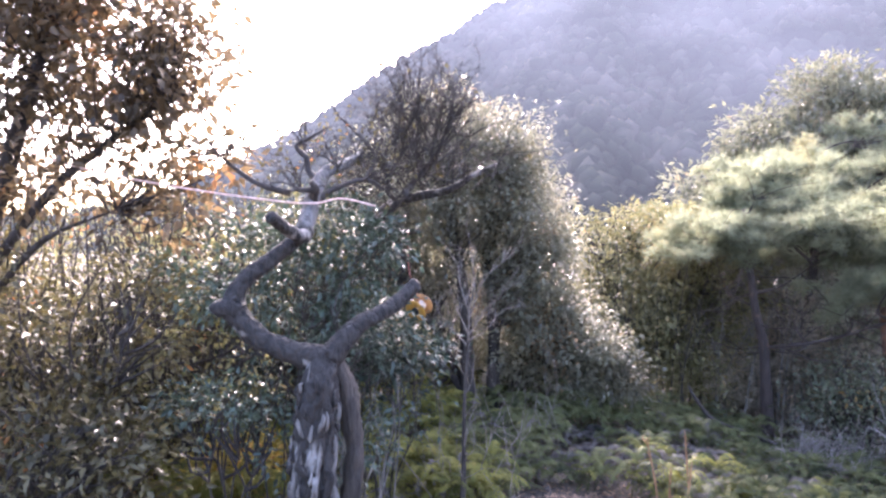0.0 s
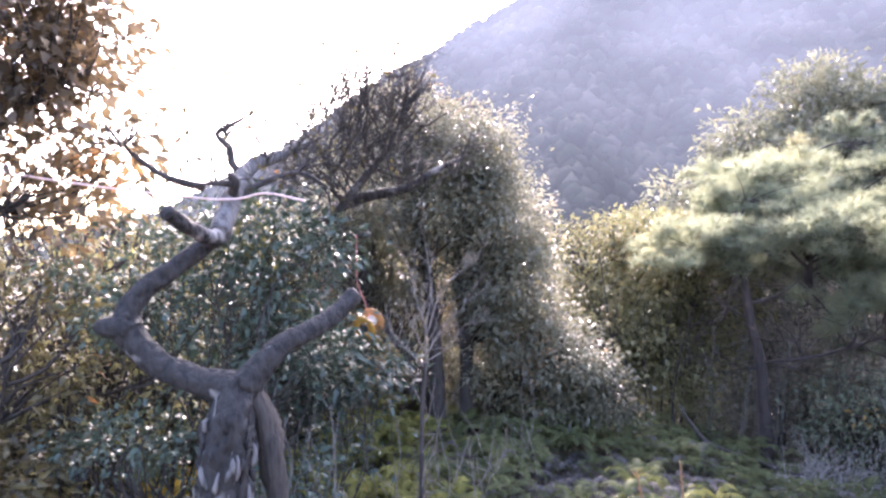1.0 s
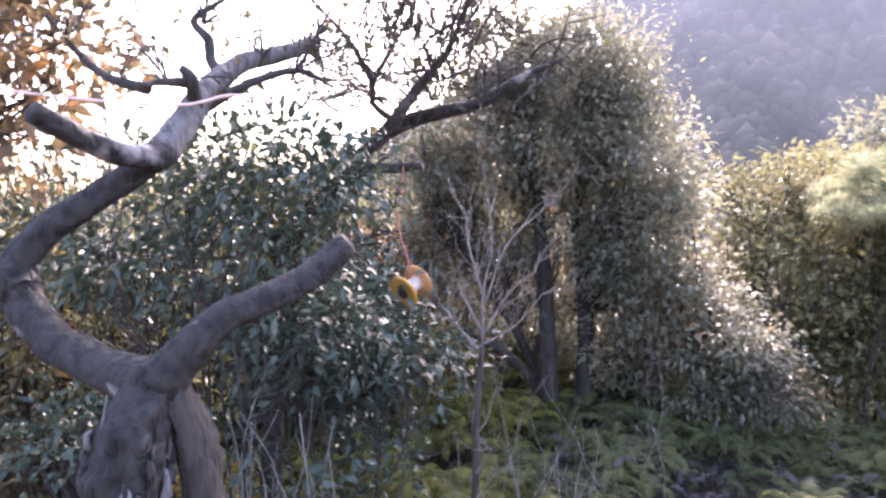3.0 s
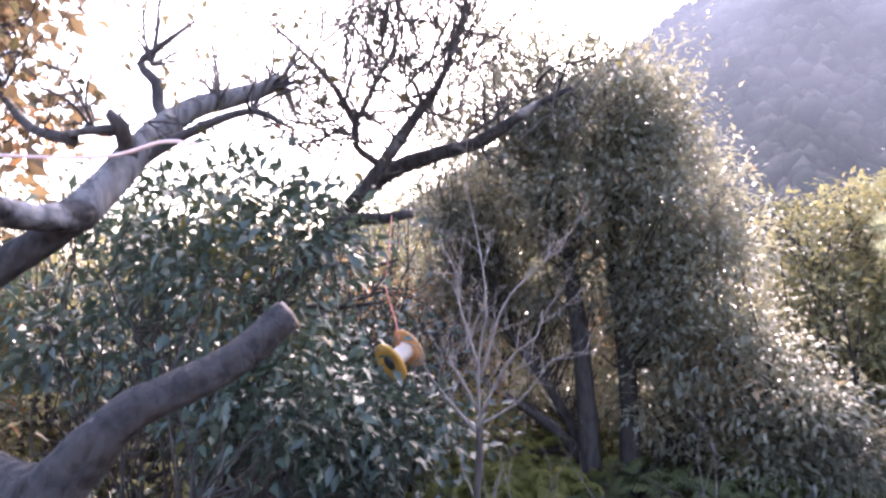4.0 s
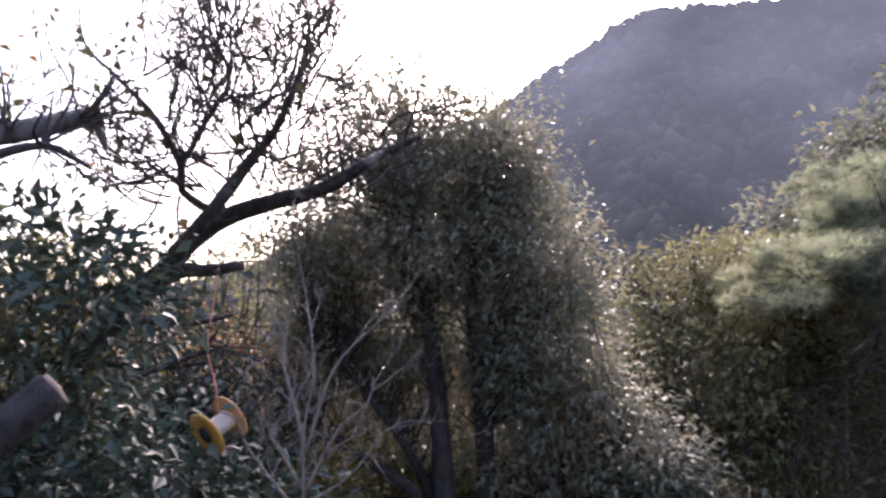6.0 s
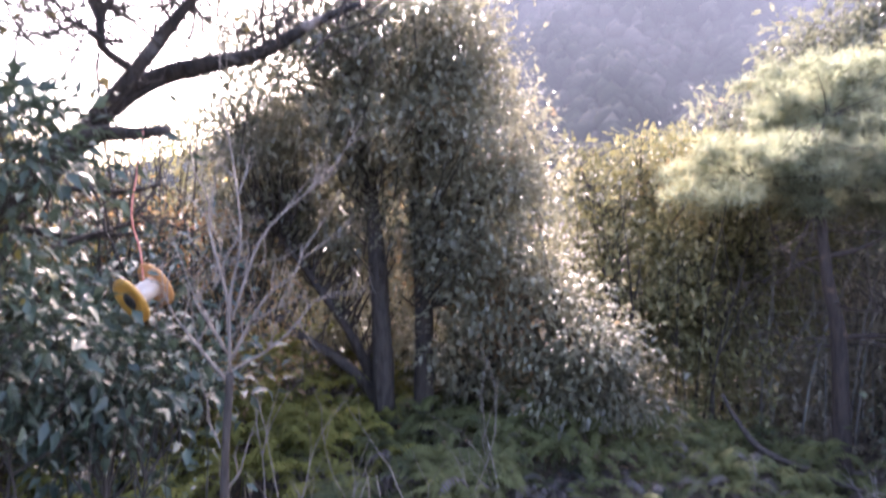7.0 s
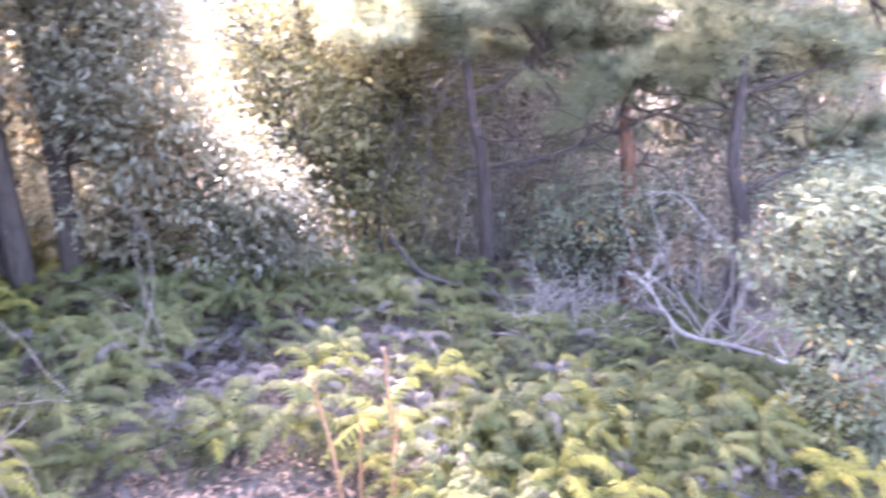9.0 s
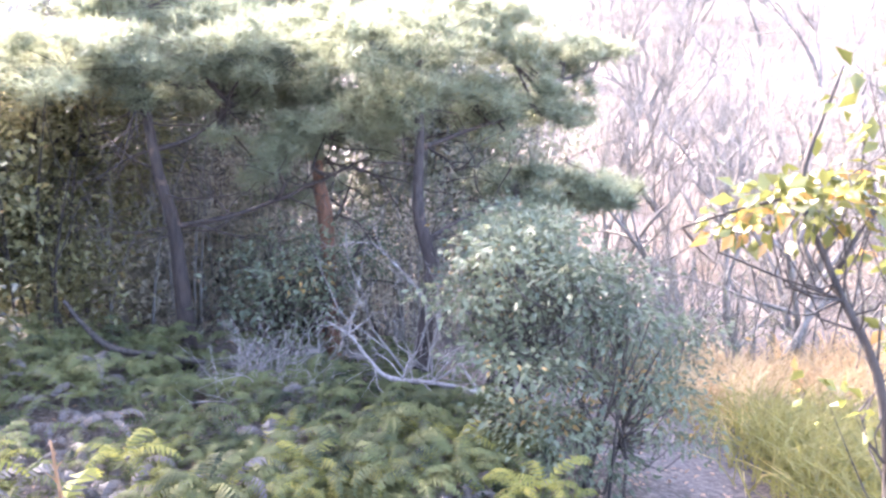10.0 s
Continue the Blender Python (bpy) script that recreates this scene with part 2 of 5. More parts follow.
def curve_points(pts, step=0.06):
    """A smooth line through the points."""
    p = np.array(pts, dtype=float)
    if len(p) < 3:
        n = max(2, int(np.linalg.norm(p[-1] - p[0]) / step))
        return np.linspace(p[0], p[-1], n + 1), np.linspace(0, 1, n + 1)
    q = np.vstack([2 * p[0] - p[1], p, 2 * p[-1] - p[-2]])
    out, where_at = [], []
    for i in range(1, len(q) - 2):
        n = max(2, int(np.linalg.norm(q[i + 1] - q[i]) / step))
        for k in range(n):
            t = k / n
            out.append(0.5 * (2 * q[i] + (q[i + 1] - q[i - 1]) * t + (2 * q[i - 1] - 5 * q[i] + 4 * q[i + 1] - q[i + 2]) * t * t + (3 * q[i] - q[i - 1] - 3 * q[i + 1] + q[i + 2]) * t ** 3))
            where_at.append((i - 1 + t) / (len(p) - 1))
    out.append(p[-1])
    where_at.append(1.0)
    return np.array(out), np.array(where_at)


def tube(geo, pts, radii, sides=7, step=0.06, rough=0.0, rng=None, cap=True):
    """A tapered, bent round bar; rough: how uneven its skin is, as a share of the radius."""
    c, at = curve_points(pts, step)
    r = np.interp(at, np.linspace(0, 1, len(radii)), radii)
    d = np.gradient(c, axis=0)
    d /= np.linalg.norm(d, axis=1, keepdims=True) + 1e-9
    ref = np.array([0.31, 0.83, 0.46]) if abs(d[0] @ np.array([0.31, 0.83, 0.46])) < 0.9 else np.array([1.0, 0, 0])
    u = np.cross(d, ref)
    u /= np.linalg.norm(u, axis=1, keepdims=True) + 1e-9
    w = np.cross(d, u)
    a = np.arange(sides) * 2 * math.pi / sides
    rr = np.repeat(r[:, None], sides, 1)
    if rough and rng is not None:
        lump = rng.normal(0, 1, (len(c) // 3 + 2, sides))
        lump = np.array([np.interp(np.linspace(0, 1, len(c)), np.linspace(0, 1, len(lump)), lump[:, k]) for k in range(sides)]).T
        rr = rr * (1 + rough * lump + rough * 0.35 * rng.normal(0, 1, rr.shape))
    v = c[:, None] + rr[..., None] * (np.cos(a)[None, :, None] * u[:, None] + np.sin(a)[None, :, None] * w[:, None])
    n = len(c)
    i, j = np.meshgrid(np.arange(n - 1), np.arange(sides), indexing="ij")
    k = (j + 1) % sides
    q = np.stack([i * sides + j, i * sides + k, (i + 1) * sides + k, (i + 1) * sides + j], -1).reshape(-1, 4)
    f = np.concatenate([q[:, [0, 1, 2]], q[:, [0, 2, 3]]])
    v = v.reshape(-1, 3)
    if cap:
        v = np.vstack([v, c[-1] + d[-1] * r[-1] * 0.15, c[0]])
        e, b = len(v) - 2, len(v) - 1
        s = np.arange(sides)
        f = np.vstack([f, np.stack([(n - 1) * sides + s, (n - 1) * sides + (s + 1) % sides, np.full(sides, e)], 1),
                       np.stack([(s + 1) % sides, s, np.full(sides, b)], 1)])
    geo.add(v, f)
    return c


BLADE = np.array([[0, 0, 0], [-0.5, 0.42, 0.12], [0.5, 0.42, 0.12], [0, 0.5, 0], [0, 1, -0.12]])
BLADE_F = np.array([[0, 3, 1], [3, 4, 1], [0, 2, 3], [3, 2, 4]])


def unit(a):
    return a / (np.linalg.norm(a, axis=-1, keepdims=True) + 1e-9)


def leaves(geo, rng, at, size, width=0.42, up=0.6, way=None, droop=0.25):
    """One folded blade at each place."""
    n = len(at)
    d = rng.normal(0, 1, (n, 3)) if way is None else way + rng.normal(0, 0.55, (n, 3))
    d[:, 2] -= droop
    d = unit(d)
    up_vec = rng.normal(0, 1, (n, 3))
    up_vec[:, 2] += up * 2
    s = unit(np.cross(d, up_vec))
    nn = np.cross(s, d)
    size = size * rng.uniform(0.6, 1.25, n)
    t = BLADE
    v = at[:, None] + size[:, None, None] * (width * t[None, :, :1] * s[:, None] + t[None, :, 1:2] * d[:, None] + t[None, :, 2:] * nn[:, None])
    f = (np.arange(n)[:, None, None] * 5 + BLADE_F[None]).reshape(-1, 3)
    geo.add(v.reshape(-1, 3), f)


def in_ellipsoid(rng, e, n, shell=0.5):
    """Random places in an ellipsoid, more of them near its skin."""
    d = unit(rng.normal(0, 1, (n, 3)))
    r = rng.uniform(shell ** 3, 1, n) ** (1 / 3)
    return np.array(e[:3]) + d * r[:, None] * np.array(e[3:6]), d


def twig_tree(geo, rng, start, way, length, radius, level, tips, spread=0.7, lift=0.15, sides=5, kids=3, shrink=0.66):
    """A branch with smaller branches, down to fine twigs."""
    way = unit(np.array(way, dtype=float))
    pts, p = [np.array(start, dtype=float)], np.array(start, dtype=float)
    for _ in range(4):
        way = unit(way + rng.normal(0, 0.16, 3) + np.array([0, 0, lift * 0.3]))
        p = p + way * length / 4
        pts.append(p)
    tube(geo, pts, [radius, radius * 0.8, radius * 0.55], sides, max(0.05, length / 9), 0.06, rng, cap=False)
    if level == 0:
        tips.append((pts[-1], way))
        return
    for k in range(kids + (1 if rng.random() < 0.4 else 0)):
        i = rng.integers(1, 5) if k else 4
        w = unit(way + rng.normal(0, spread, 3) + np.array([0, 0, lift]))
        twig_tree(geo, rng, pts[i], w, length * shrink * rng.uniform(0.7, 1.15), radius * (0.55 if k else 0.6), level - 1, tips, spread, lift, max(3, sides - 1), kids, shrink)


def crown_from(rng, leaf_geo, wood_geo, ellipsoids, trunk_pts, leaf=0.08, per=45, spread=0.16, width=0.42, up=0.6, shell=0.45, branch=0.012, flat=0.6, droop=0.25):
    """Clumps of leaves in the ellipsoids (the seventh number: how many), each on its own thin branch from the trunk."""
    trunk_pts = np.array(trunk_pts)
    for e in ellipsoids:
        centres, out = in_ellipsoid(rng, e, int(e[6]), shell)
        for c, o in zip(centres, out):
            gap = np.linalg.norm(trunk_pts - c + np.array([0, 0, 0.35]), axis=1)
            b = trunk_pts[np.argmin(gap)]
            mid = (b + c) / 2 + rng.normal(0, 0.07, 3) + np.array([0, 0, -0.06])
            tube(wood_geo, [b, mid, c], [branch * 1.4, branch, branch * 0.35], 4, 0.15, cap=False)
            n = int(per * rng.uniform(0.5, 1.4))
            s = spread * rng.uniform(0.7, 1.5)
            offs = np.clip(rng.normal(0, 1, (n, 3)), -1.9, 1.9) * np.array([s, s, s * flat])
            way = unit(offs + o * s * 0.6)
            leaves(leaf_geo, rng, c + offs, leaf, width, up, way, droop)


def ground_z(x, y):
    """The lie of the land: falls to the right, rises under the path, mounds among the ferns, and a far slope."""
    x, y = np.asarray(x, dtype=float), np.asarray(y, dtype=float)
    z = 0.04 - 0.165 * np.clip(x - 1.5, 0, 8) + 0.03 * np.clip(1.5 - x, 0, 6)
    z = z + 0.3 * np.clip((4.9 - y) / 1.2, 0, 1) * np.clip((2.6 - x) / 1.0, 0, 1)
    z = z + 0.38 * np.exp(-((x + 0.45) / 0.9) ** 2 - ((y - 8.9) / 0.9) ** 2) + 0.1 * np.exp(-((x - 0.6) / 1.2) ** 2 - ((y - 8.0) / 1.0) ** 2)
    z = z + 0.05 * np.sin(1.7 * x + 0.6) * np.sin(1.3 * y) + 0.025 * np.sin(4.1 * x) * np.cos(3.7 * y + 1)
    far = np.clip((x - 13) / 1.0, 0, 60)
    z = z + 0.5 * far * np.clip((y + 20) / 15, 0, 1) * np.clip((60 - np.hypot(x, y)) / 20, 0, 1)
    return z


# ---- the setting ----
def build_ground():
    near = np.linspace(-12, 20, 161)
    far = np.array([30, 45, 70, 120, 250, 600.0])
    xs = np.concatenate([-far[::-1], near, far])
    ys = np.concatenate([-far[::-1], np.linspace(-10, 22, 161), far])
    gx, gy = np.meshgrid(xs, ys, indexing="ij")
    gz = ground_z(gx, gy)
    nx, ny = gx.shape
    i, j = np.meshgrid(np.arange(nx - 1), np.arange(ny - 1), indexing="ij")
    a, b, c, d = i * ny + j, (i + 1) * ny + j, (i + 1) * ny + j + 1, i * ny + j + 1
    f = np.concatenate([np.stack([a, b, c], -1).reshape(-1, 3), np.stack([a, c, d], -1).reshape(-1, 3)])
    g = Geo()
    g.add(np.stack([gx, gy, gz], -1).reshape(-1, 3), f)
    tagged(part("ground", g, M_GROUND, None, smooth=True), "bare woodland soil with straw and fallen leaves", "ground", kind="structure")


RIDGE_AZ = [-75, -45, -28, -20, -16.6, -10.6, -8, -3.6, 0.6, 3.6, 7, 9, 11.6, 16.7, 21.6, 26, 29, 36, 50, 70, 100]
RIDGE_EL = [0.5, 1.5, 2.0, 4.0, 5.9, 9.3, 11.1, 14.3, 16.4, 18.2, 19.7, 21.0, 21.8, 21.5, 20.8, 20.4, 19.7, 18.5, 16.5, 15, 10]


def slope_at(az, up):
    """A place on the mountain side: az in radians, up from 0 at its foot to 1 on the ridge."""
    el = np.radians(np.interp(np.degrees(az), RIDGE_AZ, RIDGE_EL))
    spur = np.sin(az * 23 + 2.0 * up) * 7 + np.sin(az * 51 - 3.0 * up + 1) * 4
    d = 150 + 130 * up + spur * (1 - up)
    z = (150 + 130 * up) * np.tan(el) * up ** 0.8 - 4 * (1 - up)
    return np.stack([d * np.sin(az), d * np.cos(az), z], -1)


def lumps(geo, rng, at, radius):
    """Round uneven tree crowns, one at each place."""
    bm = bmesh.new()
    bmesh.ops.create_icosphere(bm, subdivisions=1, radius=1)
    ball = np.array([v.co[:] for v in bm.verts])
    faces = np.array([[v.index for v in f.verts] for f in bm.faces])
    bm.free()
    n = len(at)
    r = radius * rng.uniform(0.6, 1.35, (n, 1, 1))
    v = at[:, None] + r * ball[None] * rng.uniform(0.7, 1.25, (n, len(ball), 1)) * np.array([1, 1, 1.05])
    geo.add(v.reshape(-1, 3), (np.arange(n)[:, None, None] * len(ball) + faces[None]).reshape(-1, 3))


def build_mountain():
    az = np.radians(np.linspace(-75, 100, 360))
    up = np.linspace(0, 1, 50)
    gaz, gup = np.meshgrid(az, up, indexing="ij")
    rng = np.random.default_rng(5)
    nx, ny = gaz.shape
    i, j = np.meshgrid(np.arange(nx - 1), np.arange(ny - 1), indexing="ij")
    a, b, c, e = i * ny + j, (i + 1) * ny + j, (i + 1) * ny + j + 1, i * ny + j + 1
    g = Geo()
    g.add(slope_at(gaz, gup).reshape(-1, 3), np.concatenate([np.stack([a, c, b], -1).reshape(-1, 3), np.stack([a, e, c], -1).reshape(-1, 3)]))
    # the crowns of the wood, closer set along the ridge line
    n = 5200
    lumps(g, rng, slope_at(np.radians(rng.uniform(-40, 60, n)), rng.uniform(0.12, 0.99, n)), 2.7)
    lumps(g, rng, slope_at(np.radians(rng.uniform(-40, 60, 700)), np.ones(700)) + rng.normal(0, 0.4, (700, 3)), 1.9)
    crest = slope_at(np.radians(rng.uniform(-40, 60, 900)), np.ones(900))
    leaves(g, rng, np.repeat(crest, 14, 0) + rng.normal(0, 1, (900 * 14, 3)) * np.array([1.2, 1.2, 1.0]) + np.array([0, 0, 1.3]), 0.9, 0.8)
    tagged(part("mountain", g, M_MOUNTAIN, None, smooth=False), "wooded mountain slope with painted-in haze behind the trees", "mountain", kind="structure")


build_ground()
build_mountain()


# ---- the gnarled old tree ----
def gnarled_tree():
    rng = np.random.default_rng(11)
    t = thing("gnarled_tree", "gnarled old tree with sawn, twisted grey limbs", "tree", (-0.66, 3.82, float(ground_z(-0.66, 3.82))))
    g = Geo()
    tube(g, [(-0.74, 3.72, 0.1), (-0.68, 3.74, 0.6), (-0.68, 3.76, 1.0), (-0.66, 3.8, 1.3), (-0.63, 3.9, 1.47)], [0.15, 0.105, 0.095, 0.1, 0.085], 24, 0.02, 0.11, rng)
    # buttress ridges of twisted bark
    trunk = part("trunk", g, M_OLD_BARK, t, "dark fissured trunk", True)
    for a in range(15):
        w = a * 0.42 + 0.2 * (a % 3)
        g = Geo()
        tube(g, [(-0.72 + 0.13 * math.cos(w), 3.73 + 0.13 * math.sin(w), 0.2), (-0.68 + 0.1 * math.cos(w + 0.5), 3.75 + 0.1 * math.sin(w + 0.5), 0.8),
                 (-0.65 + 0.085 * math.cos(w + 1), 3.82 + 0.085 * math.sin(w + 1), 1.3 + 0.05 * (a % 4))], [0.03, 0.02 + 0.006 * (a % 2), 0.003], 7, 0.025, 0.4, rng)
        part("bark_ridge", g, M_PALE_BARK if a % 3 == 1 else M_OLD_BARK, trunk, "pale bark ridge" if a % 3 == 1 else "dark bark ridge", True)
    # scaly plates of bark, pale and dark, set round the trunk
    for k in range(150):
        w, z = rng.uniform(0, 6.28), rng.uniform(0.35, 1.36)
        h, turn = rng.uniform(0.04, 0.12), rng.normal(0, 0.25)
        r = np.interp(z, [0.1, 0.6, 1.0, 1.4], [0.145, 0.118, 0.108, 0.1])
        cx, cy = np.interp(z, [0.1, 0.6, 1.0, 1.3], [-0.74, -0.68, -0.68, -0.66]), np.interp(z, [0.1, 0.6, 1.0, 1.3], [3.72, 3.74, 3.76, 3.8])
        spine = [(cx + q * math.cos(w + turn * f), cy + q * math.sin(w + turn * f), z + h * f) for f, q in ((-0.5, r - 0.004), (-0.2, r + 0.008), (0.25, r + 0.009), (0.5, r - 0.004))]
        g = Geo()
        tube(g, spine, [0.004, rng.uniform(0.009, 0.017), rng.uniform(0.008, 0.015), 0.003], 6, 0.02, 0.25, rng)
        pale = rng.random() < (0.5 if math.cos(w + 0.9) > 0.3 else 0.2)
        part("bark_plate", g, M_PALE_BARK if pale else M_OLD_BARK, trunk, "", True)
    g = Geo()
    tube(g, [(-0.47, 3.88, 0.15), (-0.5, 3.88, 0.6), (-0.485, 3.9, 1.0), (-0.54, 3.9, 1.3), (-0.62, 3.88, 1.47)], [0.075, 0.055, 0.055, 0.062, 0.055], 14, 0.025, 0.14, rng)
    part("second_stem", g, M_DARK_BARK, t, "dark mossy stem fused with the trunk", True)
    g = Geo()
    tube(g, [(-0.62, 3.86, 1.46), (-0.82, 3.9, 1.49), (-1.02, 3.92, 1.58), (-1.15, 3.95, 1.74), (-1.1, 4.0, 1.88), (-0.96, 4.08, 2.0), (-0.81, 4.2, 2.14)], [0.078, 0.062, 0.06, 0.06, 0.05, 0.045, 0.044], 14, 0.025, 0.05, rng)
    tube(g, [(-1.15, 3.92, 1.72), (-1.22, 3.88, 1.73), (-1.25, 3.86, 1.74)], [0.06, 0.045, 0.02], 9, 0.02, 0.1, rng)
    tube(g, [(-1.05, 3.93, 1.6), (-1.15, 3.94, 1.72), (-1.12, 3.98, 1.86)], [0.03, 0.078, 0.03], 12, 0.02, 0.1, rng)
    limb = part("limb", g, M_OLD_BARK, t, "thick twisted limb in an S-bend", True)
    g = Geo()
    tube(g, [(-0.8, 4.2, 2.14), (-0.8, 4.05, 2.12), (-0.84, 3.9, 2.15), (-0.9, 3.74, 2.22)], [0.047, 0.038, 0.034, 0.031], 12, 0.02, 0.06, rng)
    part("sawn_limb", g, M_OLD_BARK, t, "short sawn-off limb with lichen", True)
    g = Geo()
    tube(g, [(-0.81, 4.2, 2.14), (-0.81, 4.35, 2.27), (-0.8, 4.52, 2.42), (-0.77, 4.7, 2.54), (-0.66, 4.87, 2.62), (-0.58, 5.02, 2.7)], [0.055, 0.05, 0.045, 0.04, 0.034, 0.026], 12, 0.025, 0.07, rng)
    tube(g, [(-0.58, 5.0, 2.69), (-0.55, 5.0, 2.75), (-0.5, 5.0, 2.83)], [0.014, 0.01, 0.005], 6, 0.03, 0.05, rng)
    tube(g, [(-0.6, 5.0, 2.69), (-0.57, 5.02, 2.64), (-0.55, 5.03, 2.57)], [0.02, 0.016, 0.008], 6, 0.03, 0.05, rng)
    # the paler bark carries both the lichen and the sunlight on this limb
    part("upper_limb", g, M_PALE_BARK, t, "pale upper limb, lichen and sunlight in its bark colour", True)
    g = Geo()
    tube(g, [(-0.8, 4.6, 2.47), (-0.87, 4.64, 2.55), (-0.88, 4.65, 2.63), (-0.95, 4.66, 2.71), (-0.87, 4.66, 2.76), (-0.74, 4.68, 2.84)], [0.024, 0.022, 0.02, 0.016, 0.011, 0.005], 8, 0.03, 0.1, rng)
    tube(g, [(-0.8, 4.4, 2.33), (-0.77, 4.33, 2.41), (-0.79, 4.3, 2.45)], [0.03, 0.026, 0.014], 8, 0.02, 0.12, rng)
    tube(g, [(-0.78, 4.32, 2.4), (-0.86, 4.3, 2.4), (-0.94, 4.28, 2.39)], [0.022, 0.014, 0.006], 7, 0.03, 0.1, rng)
    tube(g, [(-0.82, 4.4, 2.3), (-0.7, 4.55, 2.42), (-0.5, 4.62, 2.49), (-0.36, 4.62, 2.42)], [0.028, 0.02, 0.014, 0.006], 8, 0.04, 0.1, rng)
    tube(g, [(-0.92, 4.3, 2.38), (-1.12, 4.36, 2.44), (-1.32, 4.45, 2.57), (-1.48, 4.5, 2.72)], [0.024, 0.019, 0.013, 0.006], 6, 0.05, 0.1, rng)
    tips = []
    for p, w, n in (((-0.9, 4.65, 2.7), (-0.2, 0.1, 1), 3), ((-0.6, 4.95, 2.66), (0.5, 0.3, 0.6), 4), ((-0.5, 4.62, 2.49), (0.6, 0.2, 0.4), 3), ((-1.38, 4.48, 2.62), (-0.8, 0.2, 0.5), 4), ((-0.85, 4.32, 2.4), (-0.9, 0, 0.4), 3), ((-0.7, 4.75, 2.57), (-0.4, 0.3, 0.8), 3)):
        for _ in range(n + 5):
            twig_tree(g, rng, p, np.array(w) + rng.normal(0, 0.5, 3), 0.2, 0.006, 3, tips, 0.8, 0.08, 4, 2)
    part("twig_mass", g, M_DARK_BARK, t, "crooked dark twigs", True)
    g = Geo()
    at = np.array([p for p, _ in tips])
    pts = at[rng.random(len(at)) < 0.5]
    leaves(g, rng, pts, 0.04, 0.55)
    part("foliage", g, M_BROWN_GREEN, t, "a few small leaves on the twigs")
    g = Geo()
    c = tube(g, [(-0.62, 3.86, 1.46), (-0.47, 3.94, 1.63), (-0.38, 4.0, 1.68), (-0.27, 4.1, 1.74), (-0.16, 4.18, 1.845)], [0.07, 0.052, 0.046, 0.044, 0.043], 14, 0.025, 0.05, rng)
    stub = part("limb", g, M_OLD_BARK, t, "short sawn stub with dark bark", True)
    g = Geo()
    tube(g, [(-0.165, 4.176, 1.84), (-0.155, 4.183, 1.848)], [0.039, 0.036], 14, 0.02, 0.04, rng)
    part("cut_face", g, M_CUT, stub, "weathered sawn end")


gnarled_tree()


def cords():
    rng = np.random.default_rng(3)
    g = Geo()
    tube(g, [(-3.05, 4.9, 2.78), (-2.35, 4.65, 2.57), (-1.6, 4.4, 2.42), (-0.85, 4.3, 2.32), (-0.62, 4.32, 2.35), (-0.4, 4.2, 2.3)], [0.006, 0.006], 6, 0.05)
    t = thing("string", "thin pale pink string tied across the old tree's limbs", "string", (-1.6, 4.4, 2.42))
    part("cord", g, M_STRING, t, smooth=True)


cords()


